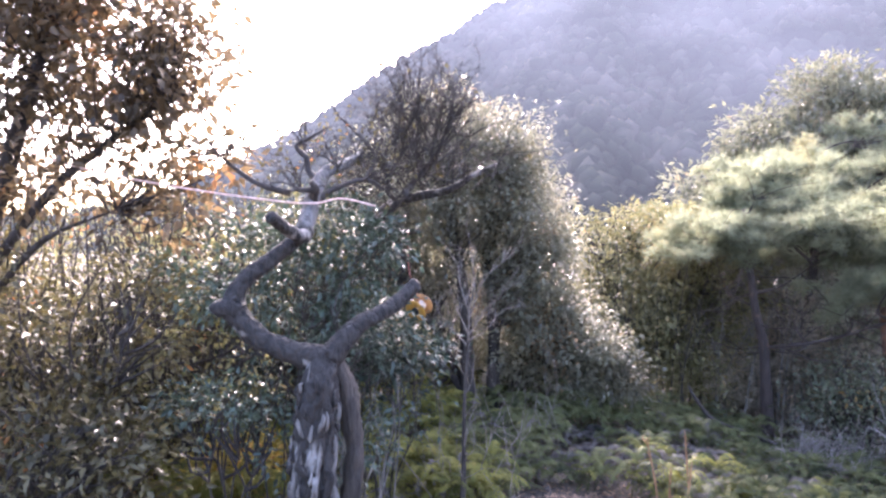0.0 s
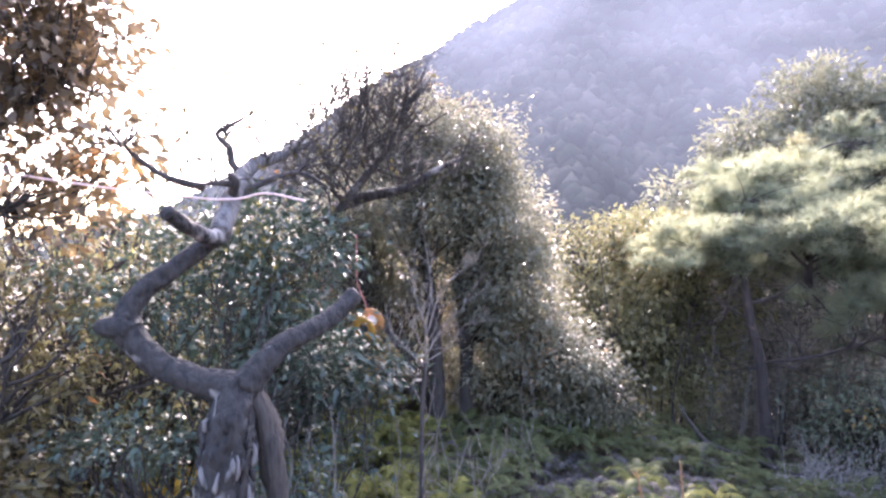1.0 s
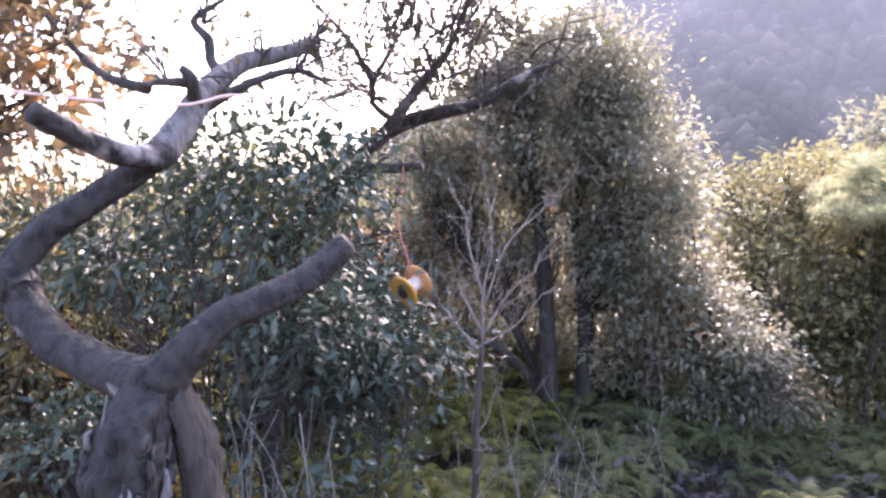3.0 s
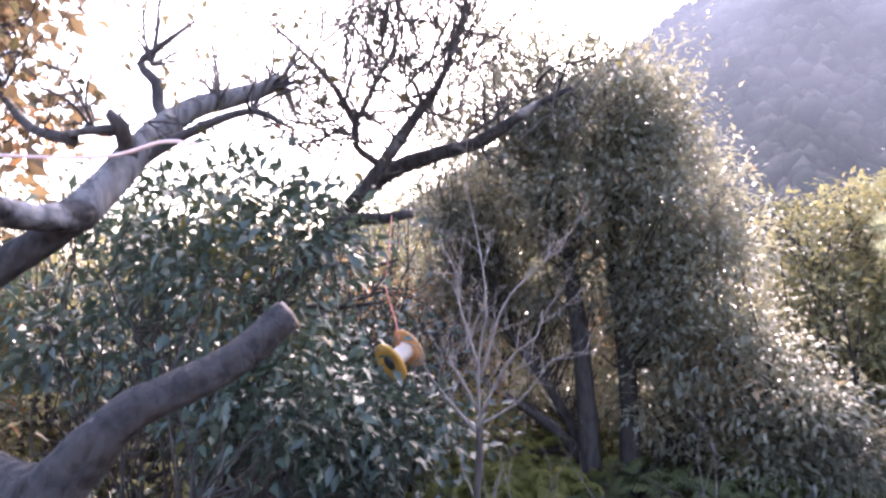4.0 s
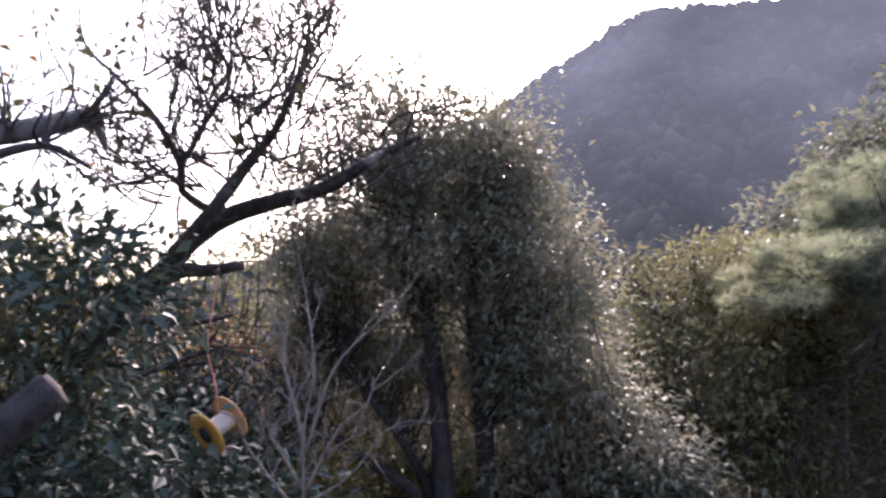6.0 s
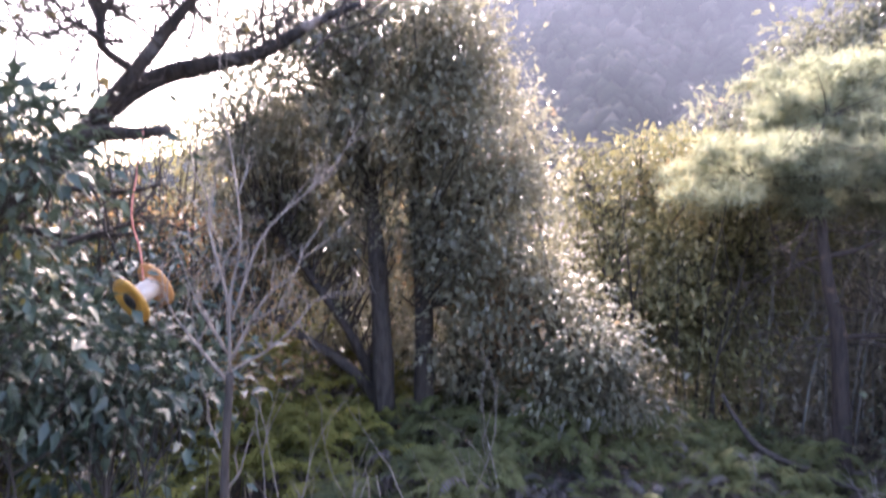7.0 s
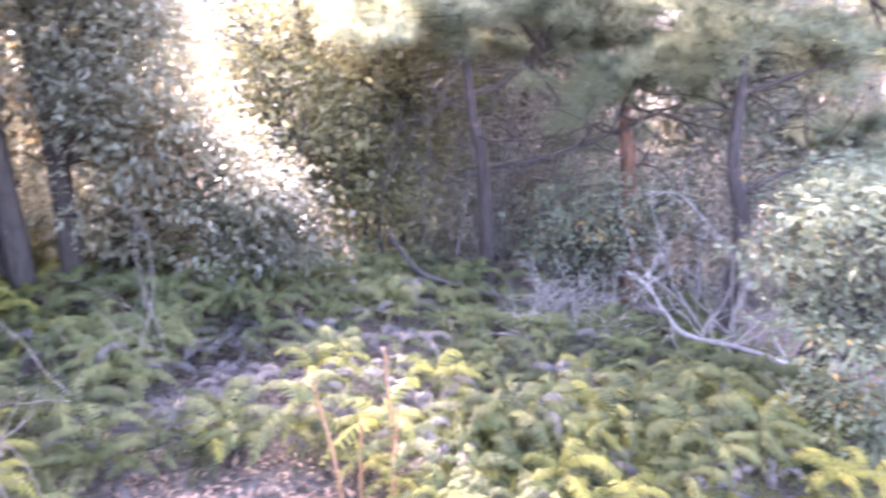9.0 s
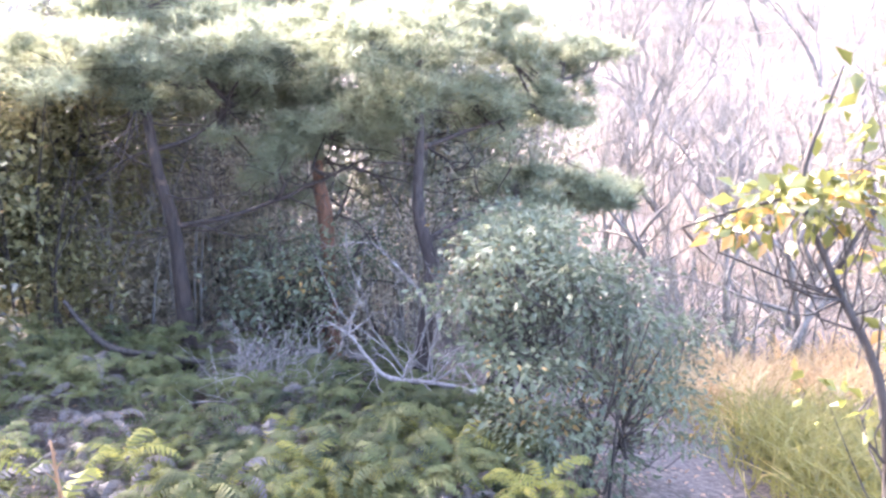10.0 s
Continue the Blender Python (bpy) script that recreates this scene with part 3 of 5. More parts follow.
# ---- the far old tree with the hanging spool ----
def far_old_tree():
    rng = np.random.default_rng(21)
    t = thing("old_tree", "dark leaning tree with forked limbs and a tangle of bare twigs", "tree", (-0.95, 5.4, float(ground_z(-0.95, 5.4))))
    g = Geo()
    tube(g, [(-1.0, 5.4, 0.0), (-0.98, 5.4, 0.8), (-0.93, 5.4, 1.5), (-0.86, 5.4, 1.84), (-0.7, 5.4, 2.02), (-0.56, 5.4, 2.15)], [0.07, 0.055, 0.05, 0.05, 0.05, 0.05], 12, 0.04, 0.06, rng)
    part("trunk", g, M_DARK_BARK, t, "", True)
    g = Geo()
    tube(g, [(-0.56, 5.4, 2.15), (-0.42, 5.34, 2.17), (-0.3, 5.3, 2.165), (-0.17, 5.28, 2.175)], [0.04, 0.028, 0.024, 0.019], 10, 0.03, 0.06, rng)
    part("limb", g, M_DARK_BARK, t, "short broken limb", True)
    g = Geo()
    tube(g, [(-0.56, 5.4, 2.15), (-0.5, 5.55, 2.29), (-0.36, 5.6, 2.4), (-0.15, 5.6, 2.46), (0.06, 5.62, 2.51), (0.26, 5.66, 2.63), (0.45, 5.7, 2.72)], [0.045, 0.042, 0.04, 0.036, 0.03, 0.02, 0.01], 10, 0.04, 0.07, rng)
    part("limb", g, M_OLD_BARK, t, "thick limb reaching into the next crown", True)
    g = Geo()
    tube(g, [(-0.5, 5.42, 2.24), (-0.39, 5.4, 2.34), (-0.28, 5.4, 2.47), (-0.17, 5.4, 2.6), (-0.07, 5.4, 2.72), (0.02, 5.4, 2.92), (0.07, 5.4, 3.12)], [0.034, 0.03, 0.028, 0.022, 0.018, 0.01, 0.005], 8, 0.04, 0.07, rng)
    tube(g, [(-0.34, 5.4, 2.4), (-0.41, 5.3, 2.47), (-0.41, 5.3, 2.56), (-0.52, 5.3, 2.76), (-0.67, 5.3, 2.93), (-0.8, 5.3, 3.07), (-0.83, 5.3, 3.3)], [0.018, 0.016, 0.015, 0.012, 0.009, 0.006, 0.003], 7, 0.04, 0.07, rng)
    tube(g, [(-0.41, 5.3, 2.56), (-0.3, 5.3, 2.75), (-0.22, 5.3, 2.88), (-0.28, 5.3, 3.03), (-0.5, 5.3, 3.18)], [0.014, 0.011, 0.009, 0.006, 0.003], 6, 0.04, 0.07, rng)
    part("limb", g, M_DARK_BARK, t, "thin upright limbs", True)
    g = Geo()
    tips = []
    for p, w, n in (((-0.22, 5.3, 2.88), (-0.2, 0, 1), 4), ((-0.3, 5.3, 2.75), (0.4, 0.1, 0.8), 4), ((-0.1, 5.4, 2.7), (0.1, 0, 1), 4), ((0.0, 5.4, 2.88), (0.4, 0, 0.8), 4), ((-0.17, 5.4, 2.6), (-0.4, 0, 0.8), 4), ((-0.5, 5.3, 2.74), (0.2, 0, 1), 3),
                    ((-0.41, 5.3, 2.52), (-0.9, -0.1, 0.3), 5), ((-0.3, 5.4, 2.45), (-1, 0, 0.5), 3), ((0.1, 5.6, 2.55), (0.3, 0, 0.8), 2), ((0.3, 5.65, 2.65), (0.6, 0, 0.6), 1), ((-0.28, 5.3, 3.03), (0.1, 0, 1), 4), ((0.05, 5.4, 3.05), (0.2, 0, 1), 3)):
        for _ in range(n * 3):
            twig_tree(g, rng, np.array(p) + rng.normal(0, 0.07, 3), np.array(w) + rng.normal(0, 0.5, 3), 0.27, 0.0068, 3, tips, 0.85, 0.08, 4, 3)
    part("twig_mass", g, M_DARK_BARK, t, "dense tangle of fine bare twigs", True)
    g = Geo()
    at = np.array([p for p, _ in tips])
    pick = at[rng.random(len(at)) < 0.022]
    leaves(g, rng, pick, 0.05, 0.75, 0.2, None, 0.6)
    part("foliage", g, M_BROWN_GREEN, t, "sparse hanging leaves")
    g = Geo()
    for y0, pts in ((0, [(-1.1, 5.8, 1.84), (-0.91, 5.8, 1.98), (-0.59, 5.8, 1.97), (-0.4, 5.75, 2.0)]), (1, [(-1.2, 5.8, 1.86), (-0.95, 5.8, 1.8), (-0.73, 5.8, 1.78), (-0.5, 5.8, 1.8)]), (2, [(-0.95, 5.42, 1.6), (-0.8, 5.7, 1.75), (-0.5, 5.9, 1.86)])):
        tube(g, pts, [0.022, 0.018, 0.012, 0.006], 7, 0.05, 0.08, rng)
    for _ in range(14):
        twig_tree(g, rng, (rng.uniform(-1.1, -0.5), 5.8, rng.uniform(1.78, 1.98)), rng.normal(0, 1, 3) + np.array([0.5, 0, 0.2]), 0.25, 0.006, 2, tips, 0.7, 0.0, 4, 2)
    part("limb", g, M_DARK_BARK, t, "low side branches", True)


far_old_tree()


def hanging_spool():
    t = thing("cable_spool", "ochre plastic cable spool hanging from a broken limb", "spool", (-0.165, 5.04, 1.635))
    axis = Vector((0.48, 0.74, 0.44)).normalized()
    turn = axis.to_track_quat("Z", "Y").to_matrix()
    o = Vector((-0.165, 5.04, 1.635))
    size = 0.8

    def turned(profile, sides=40):
        v = np.array([[r * math.cos(a), r * math.sin(a), h] for r, h in profile for a in [k * 2 * math.pi / sides for k in range(sides)]])
        f = []
        for i in range(len(profile)):
            n = (i + 1) % len(profile)
            for k in range(sides):
                m = (k + 1) % sides
                f += [(i * sides + k, i * sides + m, n * sides + m), (i * sides + k, n * sides + m, n * sides + k)]
        g = Geo()
        g.add((np.array(turn) @ (v.T * size)).T + np.array(o), np.array(f))
        return g

    front = part("flange", turned([(0.022, -0.068), (0.088, -0.068), (0.096, -0.066), (0.098, -0.061), (0.096, -0.056), (0.04, -0.054), (0.022, -0.054)]), M_FLANGE, t, "ochre round flange")
    part("hub", turned([(0.0005, -0.071), (0.012, -0.0715), (0.016, -0.0735), (0.024, -0.0735), (0.026, -0.071), (0.036, -0.0708), (0.036, -0.06), (0.0005, -0.06)]), M_BLACK, front, "dark hub hole")
    part("flange", turned([(0.022, 0.054), (0.04, 0.054), (0.096, 0.056), (0.098, 0.061), (0.096, 0.066), (0.022, 0.068)]), M_FLANGE_BACK, t, "orange-brown round flange")
    part("barrel", turned([(0.02, -0.054), (0.042, -0.054), (0.04, -0.03), (0.04, 0.03), (0.042, 0.054), (0.02, 0.054)]), M_BARREL, t, "cream-coloured barrel")
    g = Geo()
    tube(g, [(-0.255, 5.27, 2.17), (-0.25, 5.2, 2.02), (-0.24, 5.13, 1.88), (-0.19, 5.08, 1.76), (-0.165, 5.04, 1.665)], [0.003, 0.003], 6, 0.03)
    part("cord", g, M_RED_CORD, t, "faded red hanging cord", True)


hanging_spool()


# ---- shrubs and trees ----
def leafy(name, label, category, seed, base, stems, ellipsoids, leaf_mat, bark, leaf=0.07, per=45, spread=0.14, up=0.6, width=0.42, branch=0.01, shell=0.45, flat=0.6, group="", droop=0.25):
    """A shrub or tree: stems as (points, radii), and clumps of leaves in ellipsoids."""
    rng = np.random.default_rng(seed)
    z = float(ground_z(base[0], base[1]))
    t = thing(name, label, category, (base[0], base[1], z), group)
    pts = []
    for p, r in stems:
        g = Geo()
        c = tube(g, p, r, 9 if r[0] > 0.03 else 6, 0.06, 0.07, rng)
        pts.append(c[len(c) // 3:])
        part("trunk" if r[0] > 0.03 else "stem", g, bark, t, "", True)
    lg, wg = Geo(), Geo()
    crown_from(rng, lg, wg, ellipsoids, np.concatenate(pts), leaf, per, spread, width, up, shell, branch, flat, droop)
    part("branchwork", wg, bark, t, "", True)
    part("crown", lg, leaf_mat, t)
    return t


def stems_from(rng, base, n, reach, height, r=0.014):
    out = []
    for _ in range(n):
        a = rng.uniform(0, 2 * math.pi)
        d = np.array([math.cos(a), math.sin(a)]) * reach * rng.uniform(0.3, 1)
        x, y = base[0] + rng.normal(0, 0.08), base[1] + rng.normal(0, 0.08)
        z = float(ground_z(x, y)) - 0.05
        h = height * rng.uniform(0.75, 1.05)
        out.append(([(x, y, z), (x + d[0] * 0.25 + rng.normal(0, 0.05), y + d[1] * 0.25 + rng.normal(0, 0.05), z + h * 0.4), (x + d[0] * 0.7 + rng.normal(0, 0.06), y + d[1] * 0.7 + rng.normal(0, 0.06), z + h * 0.75), (x + d[0], y + d[1], z + h)], [r, r * 0.8, r * 0.6, r * 0.3]))
    return out


R1 = np.random.default_rng(77)
leafy("camellia_bush", "glossy dark-leaved evergreen bush behind the old tree", "bush", 31, (-0.95, 4.85), stems_from(R1, (-0.95, 4.85), 12, 0.6, 1.9, 0.007),
      [(-1.0, 4.85, 1.8, 0.6, 0.35, 0.36, 44), (-0.66, 4.85, 2.02, 0.4, 0.3, 0.34, 40), (-0.85, 4.8, 2.18, 0.42, 0.25, 0.18, 26), (-1.4, 4.9, 1.9, 0.5, 0.35, 0.34, 40), (-0.55, 4.9, 1.55, 0.3, 0.3, 0.3, 26)], M_CAMELLIA, M_DARK_BARK, 0.062, 34, 0.1, 0.9, 0.45, 0.004)
leafy("camellia_bush", "low glossy dark-leaved bush beneath the hanging spool", "bush", 32, (-0.4, 5.0), stems_from(R1, (-0.45, 5.0), 12, 0.4, 1.3, 0.006),
      [(-0.42, 5.16, 1.36, 0.3, 0.24, 0.2, 40), (-0.35, 5.2, 0.95, 0.35, 0.2, 0.25, 14), (-0.68, 5.0, 1.4, 0.28, 0.25, 0.2, 20), (-0.15, 5.25, 1.32, 0.16, 0.16, 0.12, 10)], M_CAMELLIA, M_DARK_BARK, 0.062, 34, 0.1, 1.0, 0.45, 0.003)
leafy("camellia_bush", "small glossy bush with many thin pale stems", "bush", 33, (-0.5, 4.45), stems_from(R1, (-0.5, 4.4), 15, 0.28, 1.2, 0.005),
      [(-0.5, 4.4, 0.75, 0.2, 0.2, 0.3, 8), (-0.85, 4.5, 0.8, 0.3, 0.25, 0.35, 12)], M_CAMELLIA, M_BARE, 0.06, 24, 0.09, 0.5, 0.45, 0.003)

# the big evergreen beyond the ferns
leafy("evergreen_oak", "tall dense evergreen oak with dark stems and glittering leaves", "tree", 41, (0.42, 8.2),
      [([(0.3, 7.9, 0.05), (0.28, 7.88, 0.7), (0.25, 7.88, 1.4), (0.18, 8.0, 2.0), (0.05, 8.2, 3.0), (-0.02, 8.2, 3.8)], [0.09, 0.075, 0.065, 0.055, 0.035, 0.012]),
       ([(0.56, 7.95, 0.05), (0.57, 7.93, 0.8), (0.56, 7.93, 1.4), (0.5, 8.2, 2.0), (0.6, 8.2, 2.8), (0.5, 8.2, 3.3)], [0.085, 0.07, 0.06, 0.05, 0.03, 0.012]),
       ([(0.28, 8.1, 0.15), (0.2, 8.0, 0.5), (-0.04, 8.0, 0.76), (-0.37, 8.0, 0.97), (-0.7, 8.0, 1.2)], [0.06, 0.05, 0.04, 0.03, 0.015]),
       ([(0.3, 8.1, 0.2), (0.1, 8.05, 0.8), (-0.2, 8.0, 1.3), (-0.5, 8.0, 1.7)], [0.05, 0.04, 0.03, 0.015]),
       ([(0.6, 8.2, 0.2), (0.9, 8.1, 0.6), (1.3, 8.0, 0.85), (1.7, 7.95, 1.0)], [0.05, 0.04, 0.03, 0.012])],
      [(-0.08, 7.95, 3.38, 0.42, 0.5, 0.5, 46), (0.45, 7.95, 3.08, 0.5, 0.55, 0.52, 60), (0.78, 7.95, 2.95, 0.36, 0.5, 0.55, 50), (-0.5, 8.0, 2.75, 0.5, 0.6, 0.52, 60), (0.15, 8.1, 2.6, 0.8, 0.65, 0.6, 84),
       (0.85, 7.95, 2.35, 0.5, 0.6, 0.5, 64), (-0.75, 8.1, 2.2, 0.42, 0.5, 0.45, 44), (0.1, 8.4, 1.9, 1.0, 0.5, 0.5, 84), (1.0, 7.95, 1.85, 0.46, 0.55, 0.45, 64), (-0.55, 8.4, 1.5, 0.6, 0.4, 0.4, 44), (0.4, 8.5, 1.2, 0.9, 0.35, 0.5, 64),
       (1.3, 7.95, 1.3, 0.48, 0.5, 0.26, 56), (1.6, 7.85, 0.97, 0.45, 0.45, 0.18, 46), (1.75, 7.85, 0.6, 0.42, 0.4, 0.2, 36), (1.2, 8.1, 0.55, 0.6, 0.4, 0.3, 36), (1.0, 8.1, 0.95, 0.5, 0.4, 0.3, 36), (0.42, 7.75, 1.8, 0.5, 0.2, 0.25, 10), (-0.25, 8.3, 1.85, 0.6, 0.25, 0.42, 44), (1.0, 7.8, 1.4, 0.5, 0.3, 0.4, 40), (0.42, 8.8, 0.6, 1.1, 0.3, 0.4, 44)],
      M_OAK, M_DARK_BARK, 0.064, 88, 0.12, 1.3, 0.4, 0.007)

# left: leafy tree against the sky, hedge of shrubs
leafy("broadleaf_tree", "broadleaf tree with browning green leaves against the sky", "tree", 51, (-3.15, 4.95),
      [([(-3.15, 4.95, 0), (-3.1, 4.9, 1.2), (-3.05, 4.85, 2.1), (-2.75, 4.75, 2.95), (-2.5, 4.75, 3.8)], [0.09, 0.075, 0.065, 0.05, 0.02]), ([(-3.05, 4.85, 1.9), (-2.6, 4.75, 2.4), (-2.2, 4.7, 2.72), (-1.8, 4.65, 3.0)], [0.04, 0.032, 0.024, 0.01]),
       ([(-3.05, 4.85, 2.0), (-3.4, 4.75, 2.65), (-3.8, 4.75, 3.1)], [0.04, 0.028, 0.01]), ([(-3.05, 4.85, 1.7), (-2.6, 4.7, 2.1), (-2.1, 4.65, 2.3)], [0.03, 0.02, 0.006])],
      [(-2.15, 4.75, 3.35, 0.62, 0.5, 0.58, 74), (-2.9, 4.75, 3.2, 0.7, 0.55, 0.7, 84), (-3.7, 4.75, 3.05, 0.7, 0.55, 0.7, 56), (-2.5, 4.75, 4.0, 1.0, 0.6, 0.55, 76), (-1.8, 4.7, 3.15, 0.32, 0.3, 0.32, 30), (-1.95, 4.6, 2.6, 0.35, 0.3, 0.2, 14), (-2.5, 4.7, 2.45, 0.4, 0.3, 0.15, 12), (-1.55, 4.65, 2.62, 0.22, 0.2, 0.12, 8), (-1.8, 4.65, 2.3, 0.35, 0.3, 0.2, 9)], M_RUSSET, M_DARK_BARK, 0.092, 24, 0.12, 0.6, 0.5, 0.006)
for k, (x, y, h, mat, lab) in enumerate([(-2.5, 4.8, 2.0, M_BROWN_GREEN, "yellow-brown leafy shrub in the thicket"), (-3.4, 4.5, 2.1, M_BROWN_GREEN, "tall browning shrub at the thicket's edge"), (-2.0, 5.6, 2.15, M_OLIVE, "olive-green leafy shrub behind the old tree"),
                                         (-2.4, 4.1, 1.15, M_BROWN_GREEN, "browning leafy shrub in dim undergrowth"), (-1.4, 7.0, 1.9, M_CAMELLIA, "dark evergreen shrub in the thicket"), (-4.4, 4.3, 2.2, M_BROWN_GREEN, "wide browning shrub of the thicket")]):
    leafy("shrub", lab, "shrub", 60 + k, (x, y), stems_from(R1, (x, y), 9, 0.55, h * 0.9, 0.012),
          [(x, y, h * 0.62, 0.85, 0.55, h * 0.38, 60), (x + 0.4, y, h * 0.8, 0.45, 0.4, h * 0.2, 20), (x - 0.4, y - 0.1, h * 0.45, 0.5, 0.4, h * 0.25, 22)], mat, M_DARK_BARK, 0.07, 30, 0.14)
leafy("evergreen_shrub", "blue-green leafy shrub beside the old trunk", "shrub", 70, (-1.35, 4.6), stems_from(R1, (-1.35, 4.6), 7, 0.35, 1.0, 0.008), [(-1.35, 4.6, 1.02, 0.4, 0.3, 0.17, 30)], M_CAMELLIA, M_DARK_BARK, 0.055, 34, 0.1)
leafy("twiggy_shrub", "twiggy half-bare shrub against the sky", "shrub", 74, (-2.3, 6.3), stems_from(R1, (-2.3, 6.3), 30, 0.9, 2.6, 0.009), [(-2.4, 6.3, 2.2, 0.9, 0.4, 0.4, 34), (-1.6, 6.4, 2.1, 0.5, 0.4, 0.3, 16)], M_BROWN_GREEN, M_DARK_BARK, 0.055, 9, 0.16)
leafy("golden_shrub", "bright golden-leaved low shrub lit by the sun", "shrub", 71, (-1.55, 5.4), stems_from(R1, (-1.55, 5.4), 8, 0.3, 0.4, 0.008), [(-1.55, 5.4, 0.42, 0.36, 0.3, 0.17, 60)], M_GOLD, M_DARK_BARK, 0.055, 34, 0.1)
leafy("rusty_shrub", "dry rusty-leaved shrub behind the spool", "shrub", 72, (-1.0, 7.6), stems_from(R1, (-1.0, 7.6), 10, 0.6, 1.6, 0.012), [(-1.0, 7.6, 1.45, 0.7, 0.4, 0.5, 46), (-1.8, 7.6, 1.6, 0.5, 0.4, 0.35, 30), (-0.6, 7.4, 1.0, 0.4, 0.3, 0.35, 16)], M_RUST, M_DARK_BARK, 0.06, 26, 0.14)
leafy("yellow_shrub", "yellow-leaved shrub in the thicket", "shrub", 73, (-1.8, 7.4), stems_from(R1, (-1.8, 7.4), 8, 0.4, 1.5, 0.01), [(-1.78, 7.4, 1.55, 0.4, 0.3, 0.2, 22), (-2.4, 7.4, 1.3, 0.5, 0.3, 0.4, 24)], M_GOLD, M_DARK_BARK, 0.06, 24, 0.1)

# right: yellow-green tree, tall rounded tree, pines
leafy("broadleaf_tree", "yellow-green leafy tree beyond the oak", "tree", 81, (2.9, 10.2), [([(2.9, 10.2, -0.3), (2.95, 10.2, 0.7), (2.8, 10.2, 1.6), (2.6, 10.2, 2.4)], [0.06, 0.05, 0.04, 0.012]), ([(2.95, 10.2, 0.6), (3.4, 10.2, 1.4), (3.7, 10.2, 2.2)], [0.04, 0.03, 0.012]), ([(2.4, 10, -0.2), (2.4, 10, 0.8), (2.3, 10, 1.8)], [0.045, 0.035, 0.012])],
      [(2.35, 10.1, 2.1, 0.55, 0.6, 0.6, 60), (3.1, 10.2, 2.0, 0.7, 0.6, 0.7, 80), (3.8, 10.2, 1.9, 0.6, 0.6, 0.65, 60), (2.6, 10.0, 1.4, 0.7, 0.5, 0.4, 50), (3.2, 10.0, 1.2, 0.9, 0.5, 0.45, 60), (2.3, 9.9, 0.8, 0.6, 0.4, 0.4, 40), (3.7, 9.8, 1.5, 0.7, 0.4, 0.5, 54), (3.5, 9.6, 0.7, 0.7, 0.3, 0.4, 40)], M_OLIVE, M_DARK_BARK, 0.08, 44, 0.14)
leafy("broadleaf_tree", "tall rounded grey-green tree rising behind the pines", "tree", 82, (7.6, 13.2), [([(7.6, 13.2, -1.0), (7.5, 13.2, 1), (7.4, 13.2, 3), (7.2, 13.2, 4.8)], [0.16, 0.13, 0.1, 0.03]), ([(7.5, 13.2, 0.8), (6.3, 13.1, 2.2), (5.2, 13, 3.2)], [0.09, 0.06, 0.02]), ([(7.5, 13.2, 1), (8.6, 13.2, 2.5), (9.6, 13.2, 3.5)], [0.09, 0.06, 0.02])],
      [(7.1, 13, 4.5, 1.0, 0.9, 0.85, 100), (6.0, 13, 3.7, 0.95, 0.9, 0.8, 90), (4.9, 13, 2.7, 0.9, 0.8, 0.75, 80), (8.3, 13, 4.1, 1.1, 0.9, 1.0, 90), (9.4, 13, 3.4, 1.1, 0.9, 1.0, 80), (7.0, 12.6, 3.2, 1.4, 0.8, 0.9, 90), (6.0, 12.6, 2.2, 1.3, 0.8, 0.8, 60)], M_FAR_LEAF, M_DARK_BARK, 0.14, 44, 0.2)

leafy("broadleaf_tree", "pale-leaved tree filling the gap behind the pines", "tree", 83, (8.4, 9.8), [([(8.4, 9.8, -1.2), (8.4, 9.8, 0.5), (8.3, 9.8, 1.8), (8.4, 9.8, 3.2)], [0.1, 0.08, 0.06, 0.015])],
      [(8.3, 9.7, 2.6, 1.1, 0.8, 0.9, 70), (7.6, 9.6, 1.6, 0.9, 0.7, 0.8, 50), (9.1, 9.6, 1.5, 0.9, 0.7, 0.9, 50), (8.3, 9.6, 0.6, 1.2, 0.6, 0.6, 40)], M_FAR_LEAF, M_DARK_BARK, 0.12, 36, 0.2)

PINE_PADS = [(3.78, 11.35, 2.37, 0.5), (3.84, 9.76, 2.2, 0.45), (4.39, 9.21, 2.35, 0.45), (5.19, 9.03, 2.6, 0.45), (3.7, 11.03, 1.43, 0.4), (4.53, 10.5, 3.02, 0.5), (5.44, 10.49, 3.18, 0.5), (5.93, 10.49, 2.19, 0.5), (6.56, 10.99, 3.67, 0.5), (4.94, 10.49, 2.11, 0.45), (5.77, 9.78, 0.88, 0.35), (4.31, 10.99, 2.37, 0.45)]


def needles(geo, rng, e, n):
    """Tufts of fine needles that fill a flat pad."""
    c, _ = in_ellipsoid(rng, e, n, 0.2)
    k = 26
    at = np.repeat(c, k, 0)
    d = rng.normal(0, 1, (n * k, 3))
    d[:, 2] = d[:, 2] * 0.8 + 0.35
    d = unit(d)
    s = unit(np.cross(d, rng.normal(0, 1, (n * k, 3)))) * 0.0045
    tip = at + d * rng.uniform(0.08, 0.17, (n * k, 1))
    v = np.stack([at - s, at + s, tip], 1).reshape(-1, 3)
    geo.add(v, np.arange(n * k * 3).reshape(-1, 3))


